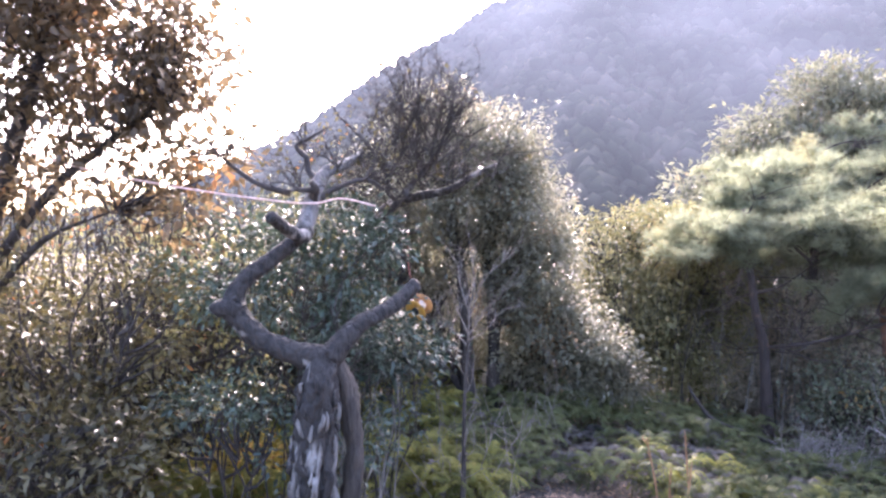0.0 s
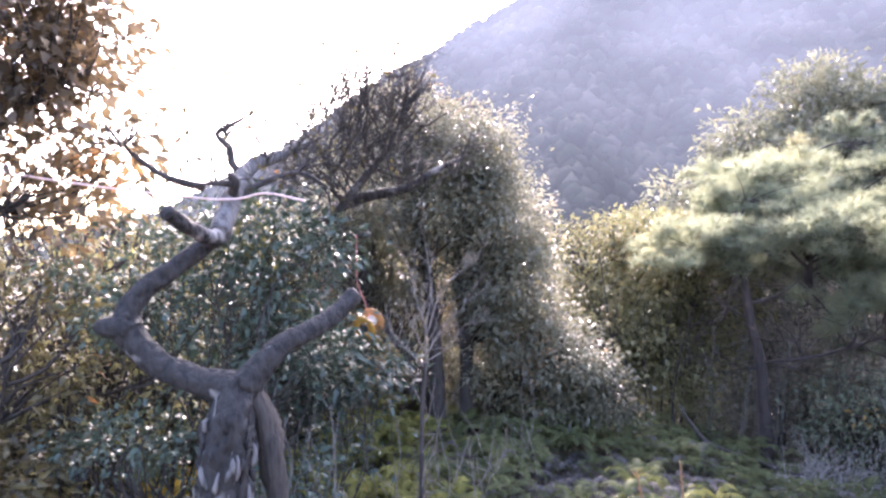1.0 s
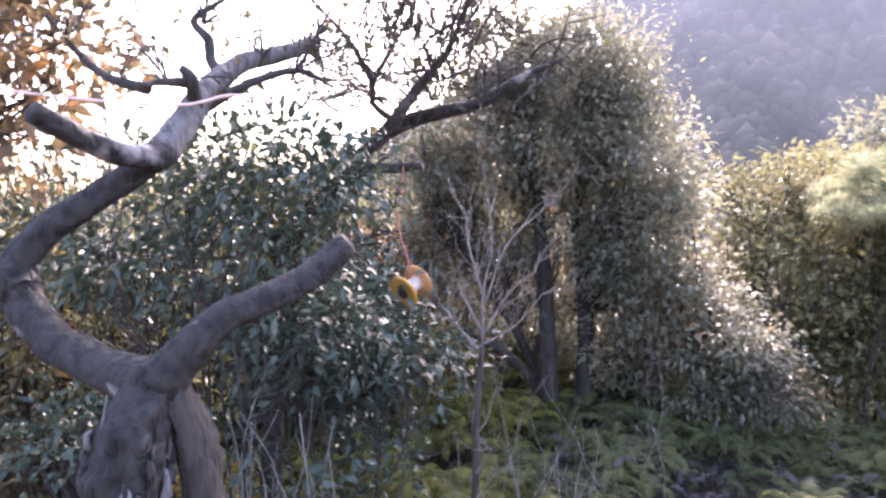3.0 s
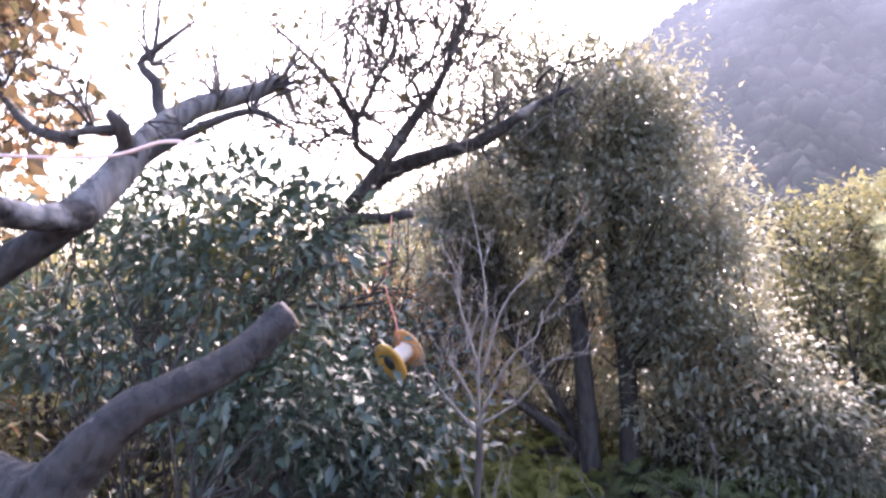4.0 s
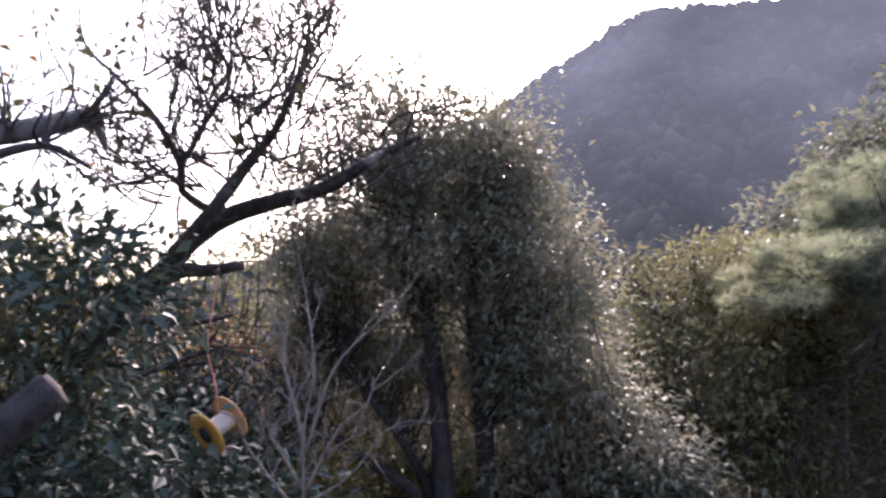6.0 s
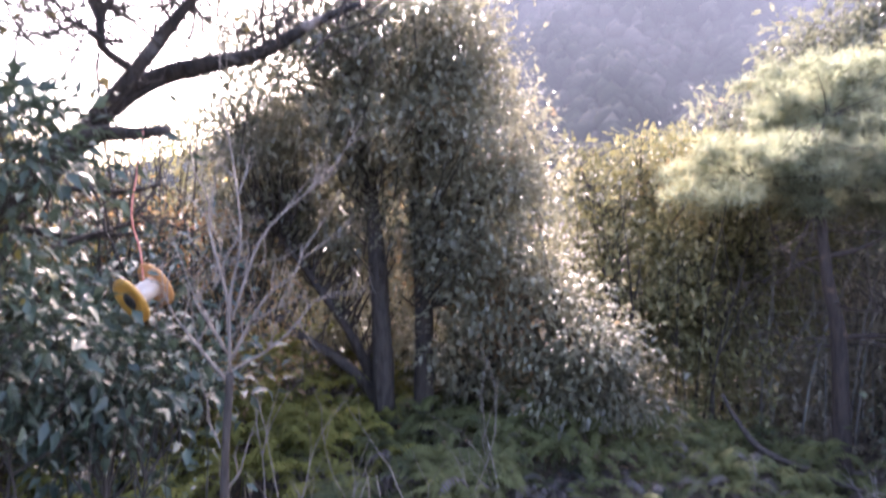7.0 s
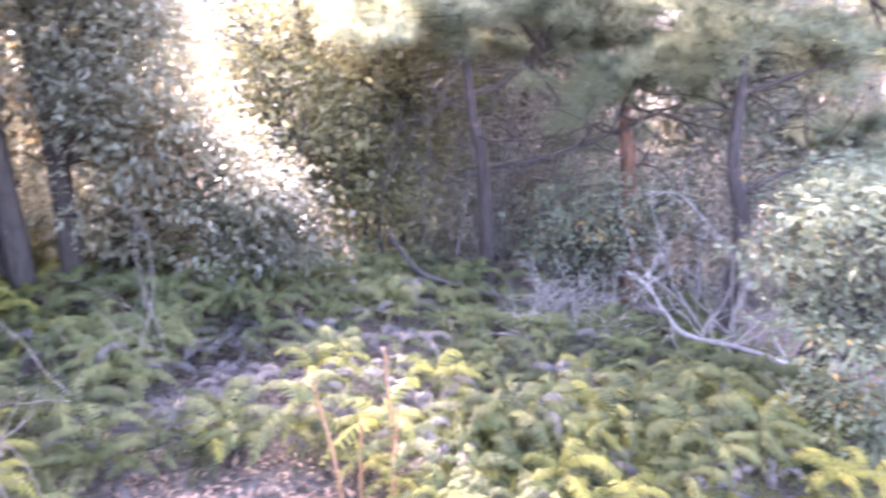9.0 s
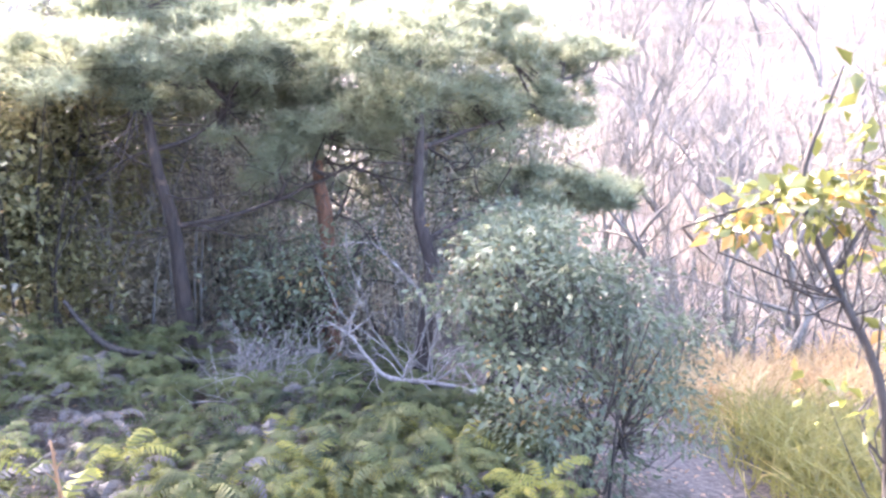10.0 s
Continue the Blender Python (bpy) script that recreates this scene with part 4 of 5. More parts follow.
def pine(label, seed, trunk, radii, pads, bark=None, boughs=()):
    rng = np.random.default_rng(seed)
    t = thing("pine_tree", label, "tree", (trunk[0][0], trunk[0][1], float(ground_z(*trunk[0][:2]))), "pines beyond the ferns")
    g = Geo()
    c = tube(g, trunk, radii, 10, 0.08, 0.07, rng)
    part("trunk", g, bark or M_PINE_BARK, t, "", True)
    for pts in boughs:
        g = Geo()
        c = np.vstack([c, tube(g, pts, [0.024, 0.018, 0.012, 0.005], 7, 0.08, 0.08, rng)])
        part("bough", g, M_PINE_BARK, t, "long bare bough", True)
    for x, y, z, r in pads:
        p = np.array((x, y, z))
        b = c[np.argmin(np.linalg.norm(c - p + np.array([0, 0, 0.25]), axis=1))]
        wood, green = Geo(), Geo()
        tube(wood, [b, (b + p) / 2 + rng.normal(0, 0.1, 3), p], [0.022, 0.015, 0.006], 6, 0.12, 0.08, rng)
        for _ in range(int(20 * r / 0.4)):
            q = p + np.clip(rng.normal(0, 1, 3), -1.8, 1.8) * np.array([r * 0.8, r * 0.8, r * 0.36])
            tube(wood, [p + (b - p) * 0.25, (p + q) / 2 + rng.normal(0, 0.04, 3), q], [0.007, 0.004, 0.002], 4, 0.12, cap=False)
            needles(green, rng, (*q, 0.17, 0.17, 0.09), 13)
        bough = part("bough", wood, M_PINE_BARK, t, "", True)
        part("needle_pad", green, M_NEEDLE, bough, "soft green needle pad")
    wood = Geo()
    for _ in range(22):
        b = c[rng.integers(len(c) // 4, len(c) - 2)]
        twig_tree(wood, rng, b, rng.normal(0, 1, 3) * np.array([1, 1, 0.3]), 0.5, 0.011, 2, [], 0.6, 0.0, 4, 2)
    part("branchwork", wood, M_PINE_BARK, t, "dry side branches", True)


pine("slender pine with a dark trunk and layered needle pads", 91, [(3.8, 8.4, -0.4), (3.82, 8.4, -0.05), (3.8, 8.4, 0.5), (3.77, 8.4, 0.9), (3.67, 8.4, 1.35), (3.59, 8.42, 2.0), (3.55, 8.45, 2.5)], [0.08, 0.072, 0.06, 0.055, 0.045, 0.035, 0.015],
     [(3.0, 8.6, 2.15, 0.4), (3.4, 8.7, 2.3, 0.4), (4.1, 8.3, 2.3, 0.42), (4.6, 8.4, 2.28, 0.4), (5.0, 8.5, 2.25, 0.4), (4.88, 7.75, 1.68, 0.34), (4.46, 8.0, 1.42, 0.26), (5.3, 7.7, 1.78, 0.28), (3.9, 8.9, 2.7, 0.42)],
     None, [[(3.78, 8.4, 0.88), (4.2, 8.2, 0.95), (4.6, 8.0, 1.1), (5.1, 7.85, 1.3), (5.68, 7.7, 1.56)], [(3.64, 8.42, 1.5), (3.95, 8.35, 1.6), (4.3, 8.3, 1.85)]])
pine("crooked pine with a reddish trunk beside the dead branch", 92, [(5.05, 6.83, -0.6), (5.1, 6.84, -0.1), (5.25, 6.9, 0.5), (5.2, 7.0, 1.0), (5.35, 7.14, 1.7), (5.6, 7.4, 2.6)], [0.085, 0.07, 0.06, 0.05, 0.04, 0.012],
     [(5.07, 7.0, 1.93, 0.32), (5.96, 7.0, 1.8, 0.36), (4.62, 7.0, 2.37, 0.34), (5.46, 7.1, 2.43, 0.4), (6.34, 7.1, 2.5, 0.4), (6.75, 6.8, 1.85, 0.3), (7.1, 6.9, 2.3, 0.24), (7.5, 6.8, 2.4, 0.13), (6.9, 6.6, 1.05, 0.26), (7.15, 6.4, 1.05, 0.2), (6.2, 6.8, 1.15, 0.24), (6.45, 7.4, 2.75, 0.4), (5.74, 7.8, 2.6, 0.4)],
     None, [[(5.22, 6.95, 0.75), (5.7, 6.85, 0.95), (6.3, 6.75, 1.05), (6.9, 6.6, 1.05)], [(5.3, 7.1, 1.5), (5.8, 7.0, 1.65), (6.4, 6.9, 1.8), (6.9, 6.8, 2.1)]])
pine("taller pine standing further back", 93, [(5.4, 10.6, -0.7), (5.4, 10.6, 0.8), (5.5, 10.6, 2.0), (5.4, 10.7, 3.4)], [0.1, 0.08, 0.06, 0.015], PINE_PADS + [(4.2, 9.4, 3.0, 0.4), (5.9, 9.2, 3.1, 0.4)])
pine("small pine with an orange-red forked trunk", 94, [(5.05, 8.0, -0.6), (5.02, 8.0, 0.3), (5.0, 8.0, 0.9), (4.95, 8.02, 1.3), (5.05, 8.1, 1.9)], [0.085, 0.075, 0.07, 0.05, 0.015], [(5.05, 8.1, 2.0, 0.26)], M_RED_BARK, [[(5.0, 8.0, 0.75), (5.15, 7.95, 0.95), (5.3, 7.95, 1.25)]])

leafy("evergreen_shrub", "dark evergreen shrub between the pine trunks", "shrub", 95, (4.6, 8.0), stems_from(R1, (4.6, 8.0), 8, 0.5, 1.3, 0.014), [(4.55, 7.9, 0.4, 0.6, 0.5, 0.55, 60), (5.2, 8.0, 0.5, 0.5, 0.4, 0.5, 30)], M_GREY_GREEN, M_DARK_BARK, 0.065, 36, 0.12)
leafy("evergreen_shrub", "grey-green leafy shrub with thin forked stems", "shrub", 96, (4.6, 4.95), stems_from(R1, (4.65, 4.9), 8, 0.45, 1.4, 0.01),
      [(4.45, 5.05, 0.92, 0.3, 0.3, 0.14, 20), (4.75, 4.95, 0.66, 0.3, 0.3, 0.12, 17), (4.2, 5.2, 0.5, 0.32, 0.3, 0.16, 20), (4.72, 4.88, 0.32, 0.36, 0.3, 0.14, 20), (5.0, 4.68, 0.2, 0.3, 0.25, 0.12, 14), (4.3, 5.1, 0.05, 0.32, 0.3, 0.18, 18), (5.05, 4.75, -0.1, 0.32, 0.3, 0.14, 13), (4.5, 4.95, -0.2, 0.3, 0.3, 0.16, 10), (4.08, 5.25, 1.08, 0.14, 0.14, 0.06, 5),
       (4.62, 5.35, 1.12, 0.24, 0.22, 0.06, 14), (4.95, 5.0, 0.84, 0.2, 0.2, 0.06, 9), (4.12, 5.5, 0.76, 0.22, 0.22, 0.08, 9), (5.2, 4.75, 0.48, 0.18, 0.18, 0.06, 7)], M_GREY_GREEN, M_DARK_BARK, 0.058, 42, 0.1, 0.8, 0.45, 0.004, 0.45, 0.4)
leafy("evergreen_shrub", "pale-leaved shrub shading the pine's foot", "shrub", 97, (5.4, 6.2), stems_from(R1, (5.4, 6.2), 8, 0.4, 1.3, 0.014), [(5.3, 6.0, 0.95, 0.5, 0.4, 0.25, 34), (5.5, 6.2, 0.55, 0.6, 0.5, 0.3, 46), (5.6, 6.1, 0.15, 0.5, 0.4, 0.4, 36)], M_GREY_GREEN, M_DARK_BARK, 0.06, 36, 0.11)
leafy("young_tree", "young tree with glossy yellow-green leaves beside the path", "tree", 98, (3.3, 3.15), [([(3.3, 3.12, -0.2), (3.28, 3.19, 0.94), (3.24, 3.35, 1.36), (3.2, 3.45, 1.62), (3.28, 3.4, 1.95)], [0.018, 0.014, 0.011, 0.008, 0.004]), ([(3.2, 3.45, 1.6), (3.1, 3.55, 1.57), (2.97, 3.68, 1.51)], [0.006, 0.005, 0.003]), ([(3.25, 3.35, 1.4), (3.4, 3.28, 1.65), (3.5, 3.2, 1.9)], [0.007, 0.005, 0.003])],
      [(3.28, 3.4, 1.62, 0.14, 0.12, 0.1, 9), (3.45, 3.25, 1.72, 0.13, 0.13, 0.16, 8), (3.3, 3.38, 1.88, 0.08, 0.08, 0.08, 2), (3.15, 3.5, 1.58, 0.1, 0.08, 0.05, 5), (3.3, 3.25, 1.1, 0.14, 0.12, 0.25, 3), (3.05, 3.6, 1.55, 0.08, 0.08, 0.03, 2), (3.45, 3.2, 1.3, 0.12, 0.12, 0.25, 5)], M_GOLD_GREEN, M_DARK_BARK, 0.064, 15, 0.05, 0.4, 0.55, 0.003)


# ---- bare sapling, bare woods ----
def sapling():
    rng = np.random.default_rng(101)
    t = thing("bare_sapling", "leafless sapling with pale crooked twigs", "sapling", (0.13, 4.85, float(ground_z(0.13, 4.85))))
    g = Geo()
    tube(g, [(0.13, 4.85, 0.0), (0.14, 4.85, 0.63), (0.15, 4.85, 1.14), (0.17, 4.85, 1.42)], [0.019, 0.016, 0.013, 0.011], 9, 0.04, 0.09, rng)
    part("trunk", g, M_DARK_BARK, t, "slim dark trunk", True)
    tips = []
    g = Geo()
    for z in (0.45, 0.5, 0.62, 0.7, 0.78, 0.9, 1.05, 1.2):
        twig_tree(g, rng, (0.14, 4.84, z), (rng.normal(0.2, 0.4), rng.normal(-0.2, 0.4), 0.8), 0.16, 0.0035, 2, tips, 0.6, 0.15, 4, 2)
    part("twig_mass", g, M_GREY_TWIG, t, "short pale side twigs", True)
    for pts in ([(0.17, 4.85, 1.42), (0.18, 4.84, 1.65), (0.21, 4.85, 1.81), (0.19, 4.86, 2.03), (0.15, 4.87, 2.23)], [(0.18, 4.85, 1.6), (0.11, 4.88, 1.83), (0.1, 4.9, 1.93), (0.03, 4.92, 2.05)],
                [(0.17, 4.85, 1.47), (0.11, 4.8, 1.61), (0.09, 4.8, 1.65), (0.15, 4.8, 1.68)], [(0.17, 4.85, 1.45), (0.28, 4.83, 1.64), (0.38, 4.8, 1.72), (0.4, 4.8, 1.8)], [(0.18, 4.85, 1.58), (0.26, 4.88, 1.81), (0.36, 4.9, 1.92), (0.46, 4.92, 2.0)],
                [(0.16, 4.85, 1.4), (0.06, 4.88, 1.5), (-0.03, 4.9, 1.62), (-0.02, 4.9, 1.72)], [(0.16, 4.85, 1.42), (0.3, 4.9, 1.5), (0.4, 4.95, 1.62)]):
        g = Geo()
        c = tube(g, pts, [0.006, 0.004, 0.0028, 0.0015], 6, 0.04, 0.1, rng)
        for _ in range(6):
            b = c[rng.integers(2, len(c))]
            w = unit(c[-1] - c[0]) + rng.normal(0, 0.6, 3)
            twig_tree(g, rng, b, w, 0.13, 0.0026, 2, tips, 0.6, 0.15, 4, 2)
        part("branch", g, M_GREY_TWIG, t, "pale crooked branch", True)


sapling()


def dry_wands():
    rng = np.random.default_rng(103)
    for k in range(17):
        x, y = (rng.uniform(-0.3, 0.6), rng.uniform(4.9, 5.9)) if k < 13 else (rng.uniform(0.6, 1.4), rng.uniform(6.0, 7.5))
        z = float(ground_z(x, y))
        t = thing("dry_weed", "thin dry leafless weed among the ferns", "weed", (x, y, z), "dry stems among the ferns")
        g = Geo()
        twig_tree(g, rng, (x, y, z - 0.03), (rng.normal(0, 0.2), rng.normal(0, 0.2), 1), rng.uniform(0.45, 0.75), 0.0045, 2, [], 0.4, 0.3, 5, 2, 0.5)
        part("stem", g, M_GREY_TWIG, t, "", True)


dry_wands()


def stalks():
    rng = np.random.default_rng(105)
    for (x, y), (dx, dy), h in (((1.62, 5.33), (-0.1, 0.02), 0.62), ((1.88, 5.45), (-0.03, 0.03), 0.72), ((1.7, 5.4), (0.02, 0.0), 0.42), ((1.8, 5.3), (0.04, 0.0), 0.5)):
        z = float(ground_z(x, y))
        t = thing("dead_grass_plant", "upright red-brown dry grass plant among the ferns", "grass", (x, y, z), "dry stalks")
        g = Geo()
        tube(g, [(x, y, z - 0.02), (x + dx * 0.4, y + dy * 0.4, z + h * 0.5), (x + dx, y + dy, z + h)], [0.009, 0.008, 0.004], 6, 0.03, 0.1, rng)
        part("stem", g, M_STALK, t, "", True)
        g = Geo()
        f = rng.uniform(0.1, 1, 14)
        leaves(g, rng, np.array([x, y, z]) + np.stack([f * dx, f * dy, f * h], 1), 0.06, 0.08, 0.4, np.tile([0, 0, 1.6], (14, 1)))
        part("foliage", g, M_STALK, t)


stalks()


def bare_trees():
    rng = np.random.default_rng(111)
    spots = [(10.0, 5.85), (10.6, 5.5), (11.5, 7.6), (12.6, 4.2), (13.4, 6.6), (12.0, 9.2), (14.6, 8.6), (15.5, 5.0), (14.0, 2.6), (16.5, 10.8), (17.2, 7.0), (18, 3.5), (13.8, 11.5), (19, 12.5), (20.5, 8.5), (20, 5.5), (16, 13.5), (22, 3), (23, 11), (24, 7), (17, 1), (11.3, 3.3), (22, 15), (25, 14), (27, 9), (27, 5), (18.5, 16), (29, 12), (21, 19), (26, 18)] + [(rng.uniform(13, 34), rng.uniform(-2, 22)) for _ in range(14)]
    made = []
    for v in range(4):
        t = thing("bare_tree", "leafless grey woodland tree with fine upswept twigs", "tree", (0, 0, 0), "bare winter trees")
        tips = []
        for k in range(2 + v % 2):
            a = rng.uniform(0, 6.3)
            g = Geo()
            twig_tree(g, rng, (0.12 * math.cos(a), 0.12 * math.sin(a), -0.2), (0.35 * math.cos(a), 0.35 * math.sin(a), 1), 1.7, 0.055, 4, tips, 0.42, 0.22, 6, 3, 0.68)
            part("trunk", g, M_BARE, t, "", True)
        made.append(t)
    for k, (x, y) in enumerate(spots):
        m = Matrix.Translation((x, y, float(ground_z(x, y)))) @ Matrix.Rotation(rng.uniform(0, 6.28), 4, "Z")
        if k < 4:
            made[k].matrix_basis = m
        else:
            copy_thing(made[k % 4], m)


bare_trees()


def dead_branch():
    rng = np.random.default_rng(113)
    t = thing("dead_branch", "bleached fallen branch with forked twigs lying on ferns", "branch", (4.5, 6.3, float(ground_z(4.5, 6.3))))
    g = Geo()
    tube(g, [(4.13, 6.85, 0.32), (4.22, 6.7, 0.22), (4.3, 6.6, 0.05), (4.39, 6.47, -0.08), (4.63, 6.2, -0.12), (4.82, 5.98, -0.2), (4.9, 5.9, -0.35)], [0.008, 0.011, 0.015, 0.018, 0.018, 0.016, 0.012], 8, 0.04, 0.1, rng)
    tube(g, [(4.82, 5.98, -0.2), (4.77, 6.07, -0.05), (4.75, 6.11, 0.02)], [0.014, 0.012, 0.009], 6, 0.03, 0.1, rng)
    part("limb", g, M_DEAD, t, "", True)
    g = Geo()
    for p in ((4.2, 6.72, 0.24), (4.3, 6.6, 0.05), (4.5, 6.35, -0.1), (4.6, 6.25, -0.1), (4.45, 6.4, -0.08)):
        for _ in range(3):
            twig_tree(g, rng, p, (rng.normal(0.3, 0.6), rng.normal(0, 0.6), rng.uniform(0.1, 0.7)), 0.28, 0.006, 2, [], 0.6, 0.05, 5, 2)
    part("twig_mass", g, M_DEAD, t, "", True)
    t = thing("fallen_log", "dark crooked fallen log at the fern's edge", "log", (3.05, 7.95, 0.0))
    g = Geo()
    tube(g, [(2.85, 8.3, 0.45), (2.92, 8.15, 0.28), (3.04, 7.96, 0.12), (3.37, 7.75, 0.02), (3.75, 7.5, -0.1)], [0.012, 0.018, 0.024, 0.024, 0.018], 8, 0.04, 0.18, rng)
    part("limb", g, M_DARK_BARK, t, "", True)
    t = thing("withered_shrub", "pale grey withered shrub among the ferns", "shrub", (3.8, 7.05, float(ground_z(3.8, 7.05))))
    g = Geo()
    for _ in range(60):
        x, y = 3.8 + rng.normal(0, 0.18), 7.05 + rng.normal(0, 0.16)
        twig_tree(g, rng, (x, y, float(ground_z(x, y)) - 0.02), (rng.normal(0, 0.4), rng.normal(0, 0.4), 1), 0.42, 0.006, 2, [], 0.7, -0.1, 4, 2)
    part("twig_mass", g, M_DEAD, t, "", True)
    t = thing("bare_shrub", "leafless shrub of pale crooked twigs beside the pine", "shrub", (4.95, 6.55, float(ground_z(4.95, 6.55))))
    for dx, dz, n in ((-0.5, 0.9, 0.85), (0.1, 1.0, 0.9), (0.55, 0.8, 0.8), (-0.15, 1.0, 0.7), (0.3, 0.9, 0.75)):
        g = Geo()
        twig_tree(g, rng, (4.95 + dx * 0.1, 6.55, float(ground_z(4.95, 6.55)) - 0.03), (dx, -dx * 0.4, dz), n, 0.013, 3, [], 0.55, 0.15, 6, 3, 0.62)
        part("stem", g, M_DEAD, t, "", True)


dead_branch()


# ---- thickets that nobody could count ----
def thicket(name, label, seed, boxes, stem_mat, leaf_mat, leaf=0.06, stems=160, blades=9000, height=1.6):
    rng = np.random.default_rng(seed)
    t = thing(name, label, "undergrowth", (boxes[0][0], boxes[0][2], 0), kind="stuff")
    sg, lg = Geo(), Geo()
    for x0, x1, y0, y1 in boxes:
        share = 1 / len(boxes)
        for _ in range(int(stems * share)):
            x, y = rng.uniform(x0, x1), rng.uniform(y0, y1)
            z = float(ground_z(x, y))
            h = height * rng.uniform(0.5, 1.15)
            dx, dy = rng.normal(0, 0.25, 2)
            tube(sg, [(x, y, z - 0.05), (x + dx * 0.3, y + dy * 0.3, z + h * 0.5), (x + dx, y + dy, z + h)], [rng.uniform(0.008, 0.022), 0.01, 0.004], 5, 0.2, 0.05, rng, False)
            twig_tree(sg, rng, (x + dx * 0.3, y + dy * 0.3, z + h * 0.5), (rng.normal(0, 0.6), rng.normal(0, 0.6), 0.7), h * 0.35, 0.007, 1, [], 0.6, 0.1, 4, 3)
        n = int(blades * share / 24)
        c = np.stack([rng.uniform(x0, x1, n), rng.uniform(y0, y1, n)], 1)
        zz = ground_z(c[:, 0], c[:, 1]) + height * rng.uniform(0.08, 1.0, n) * (0.75 + 0.35 * np.sin(c[:, 0] * 2.1) * np.sin(c[:, 1] * 1.7 + 1))
        at = np.repeat(np.column_stack([c, zz]), 24, 0) + rng.normal(0, 1, (n * 24, 3)) * np.array([0.16, 0.16, 0.1])
        leaves(lg, rng, at, leaf)
    part("stem_mass", sg, stem_mat, t, "", True)
    part("foliage", lg, leaf_mat, t)


# pale leaves and stems stand in for the glare beneath the pines
thicket("thicket", "dim thicket of thin stems and dull leaves under the trees", 121, [(3.4, 5.5, 9.2, 10.8), (5.2, 7.5, 8.2, 10.5)], M_BARE, M_GLARE_LEAF, 0.075, 120, 22000, 2.0)
thicket("thicket", "olive-leaved thicket of thin stems beyond the oak", 127, [(-1.2, 1.6, 9.2, 10.2), (1.6, 3.5, 8.9, 10.4)], M_DARK_BARK, M_OLIVE, 0.075, 90, 24000, 1.9)
thicket("thicket", "brown undergrowth of stems and browning leaves on the left", 122, [(-5.0, -2.0, 5.0, 7.0), (-2.8, -0.9, 6.8, 8.6)], M_DARK_BARK, M_BROWN_GREEN, 0.07, 220, 26000, 2.2)
thicket("thicket", "distant dull woodland edge behind the oak", 123, [(-9, -4.5, 7.5, 12.0), (-4.5, -1.5, 9.3, 12.0), (-2, 2, 10.5, 12.5)], M_DARK_BARK, M_OLIVE, 0.1, 150, 36000, 2.7)
thicket("thicket", "tall dim woodland of stems and pale leaves behind the pines", 125, [(4.8, 7.4, 11.0, 13.0), (7, 10.5, 8.6, 12.5)], M_BARE, M_FAR_LEAF, 0.11, 110, 42000, 4.6)
thicket("thicket", "dull leafy thicket behind the slender pine", 128, [(3.3, 5.0, 10.8, 12.0)], M_BARE, M_OLIVE, 0.1, 40, 9000, 2.8)
def brushwood():
    """Fine upright twigs of the bare wood on the far slope."""
    rng = np.random.default_rng(126)
    n = 26000
    x, y = rng.uniform(9.5, 34, n), rng.uniform(-3, 24, n)
    z = ground_z(x, y)
    at = np.column_stack([x, y, z + rng.uniform(0, 1, n) ** 1.3 * 3.2])
    d = unit(np.column_stack([rng.normal(0, 0.4, n), rng.normal(0, 0.4, n), np.ones(n)]))
    s = unit(np.cross(d, rng.normal(0, 1, (n, 3)))) * rng.uniform(0.004, 0.009, (n, 1))
    g = Geo()
    g.add(np.stack([at - s, at + s, at + d * rng.uniform(0.3, 0.9, (n, 1))], 1).reshape(-1, 3), np.arange(n * 3).reshape(-1, 3))
    t = thing("brushwood", "grey brushwood of fine bare twigs on the slope", "undergrowth", (12, 6, float(ground_z(12, 6))), kind="stuff")
    part("twig_mass", g, M_BARE, t)


brushwood()
thicket("thicket", "grey brushwood under the bare trees", 124, [(7.0, 10, 5.6, 8.5), (10.0, 14.0, 1.0, 9.0)], M_BARE, M_FAR_LEAF, 0.06, 260, 4000, 1.3)


def blades_of_grass(label, seed, spots, mat, n, length):
    rng = np.random.default_rng(seed)
    t = thing("grass", label, "grass", (spots[0][0], spots[0][1], float(ground_z(spots[0][0], spots[0][1]))), kind="stuff")
    g = Geo()
    for x, y, r in spots:
        c = np.column_stack([rng.normal(x, r * 0.5, n), rng.normal(y, r * 0.5, n)])
        z = ground_z(c[:, 0], c[:, 1])
        b = np.column_stack([c, z])
        d = unit(np.column_stack([rng.normal(0, 0.45, n), rng.normal(0, 0.45, n), np.ones(n)]))
        L = length * rng.uniform(0.5, 1.2, (n, 1))
        s = unit(np.cross(d, rng.normal(0, 1, (n, 3)))) * 0.006
        m = b + d * L * 0.6
        e = b + d * L * 0.9 + unit(d * np.array([1, 1, 0])) * L * 0.35
        v = np.stack([b - s, b + s, m + s, m - s, e], 1).reshape(-1, 3)
        k = np.arange(n)[:, None, None] * 5
        g.add(v, (k + np.array([[0, 1, 2], [0, 2, 3], [3, 2, 4]])[None]).reshape(-1, 3))
    part("foliage", g, mat, t)


blades_of_grass("sunlit yellow-green grass beside the grey path", 131, [(6.3, 4.2, 0.5), (6.9, 4.5, 0.6), (5.9, 3.8, 0.5), (7.6, 4.3, 0.7), (6.6, 3.6, 0.6), (5.4, 3.5, 0.4)], M_GRASS, 520, 0.5)
blades_of_grass("dry straw grass at the edge of the bare woods", 132, [(8.2, 5.6, 0.7), (9.2, 6.2, 0.8), (9.6, 5.2, 0.9), (7.4, 5.4, 0.4), (10.5, 4.5, 1.0)], M_STRAW, 700, 0.4)


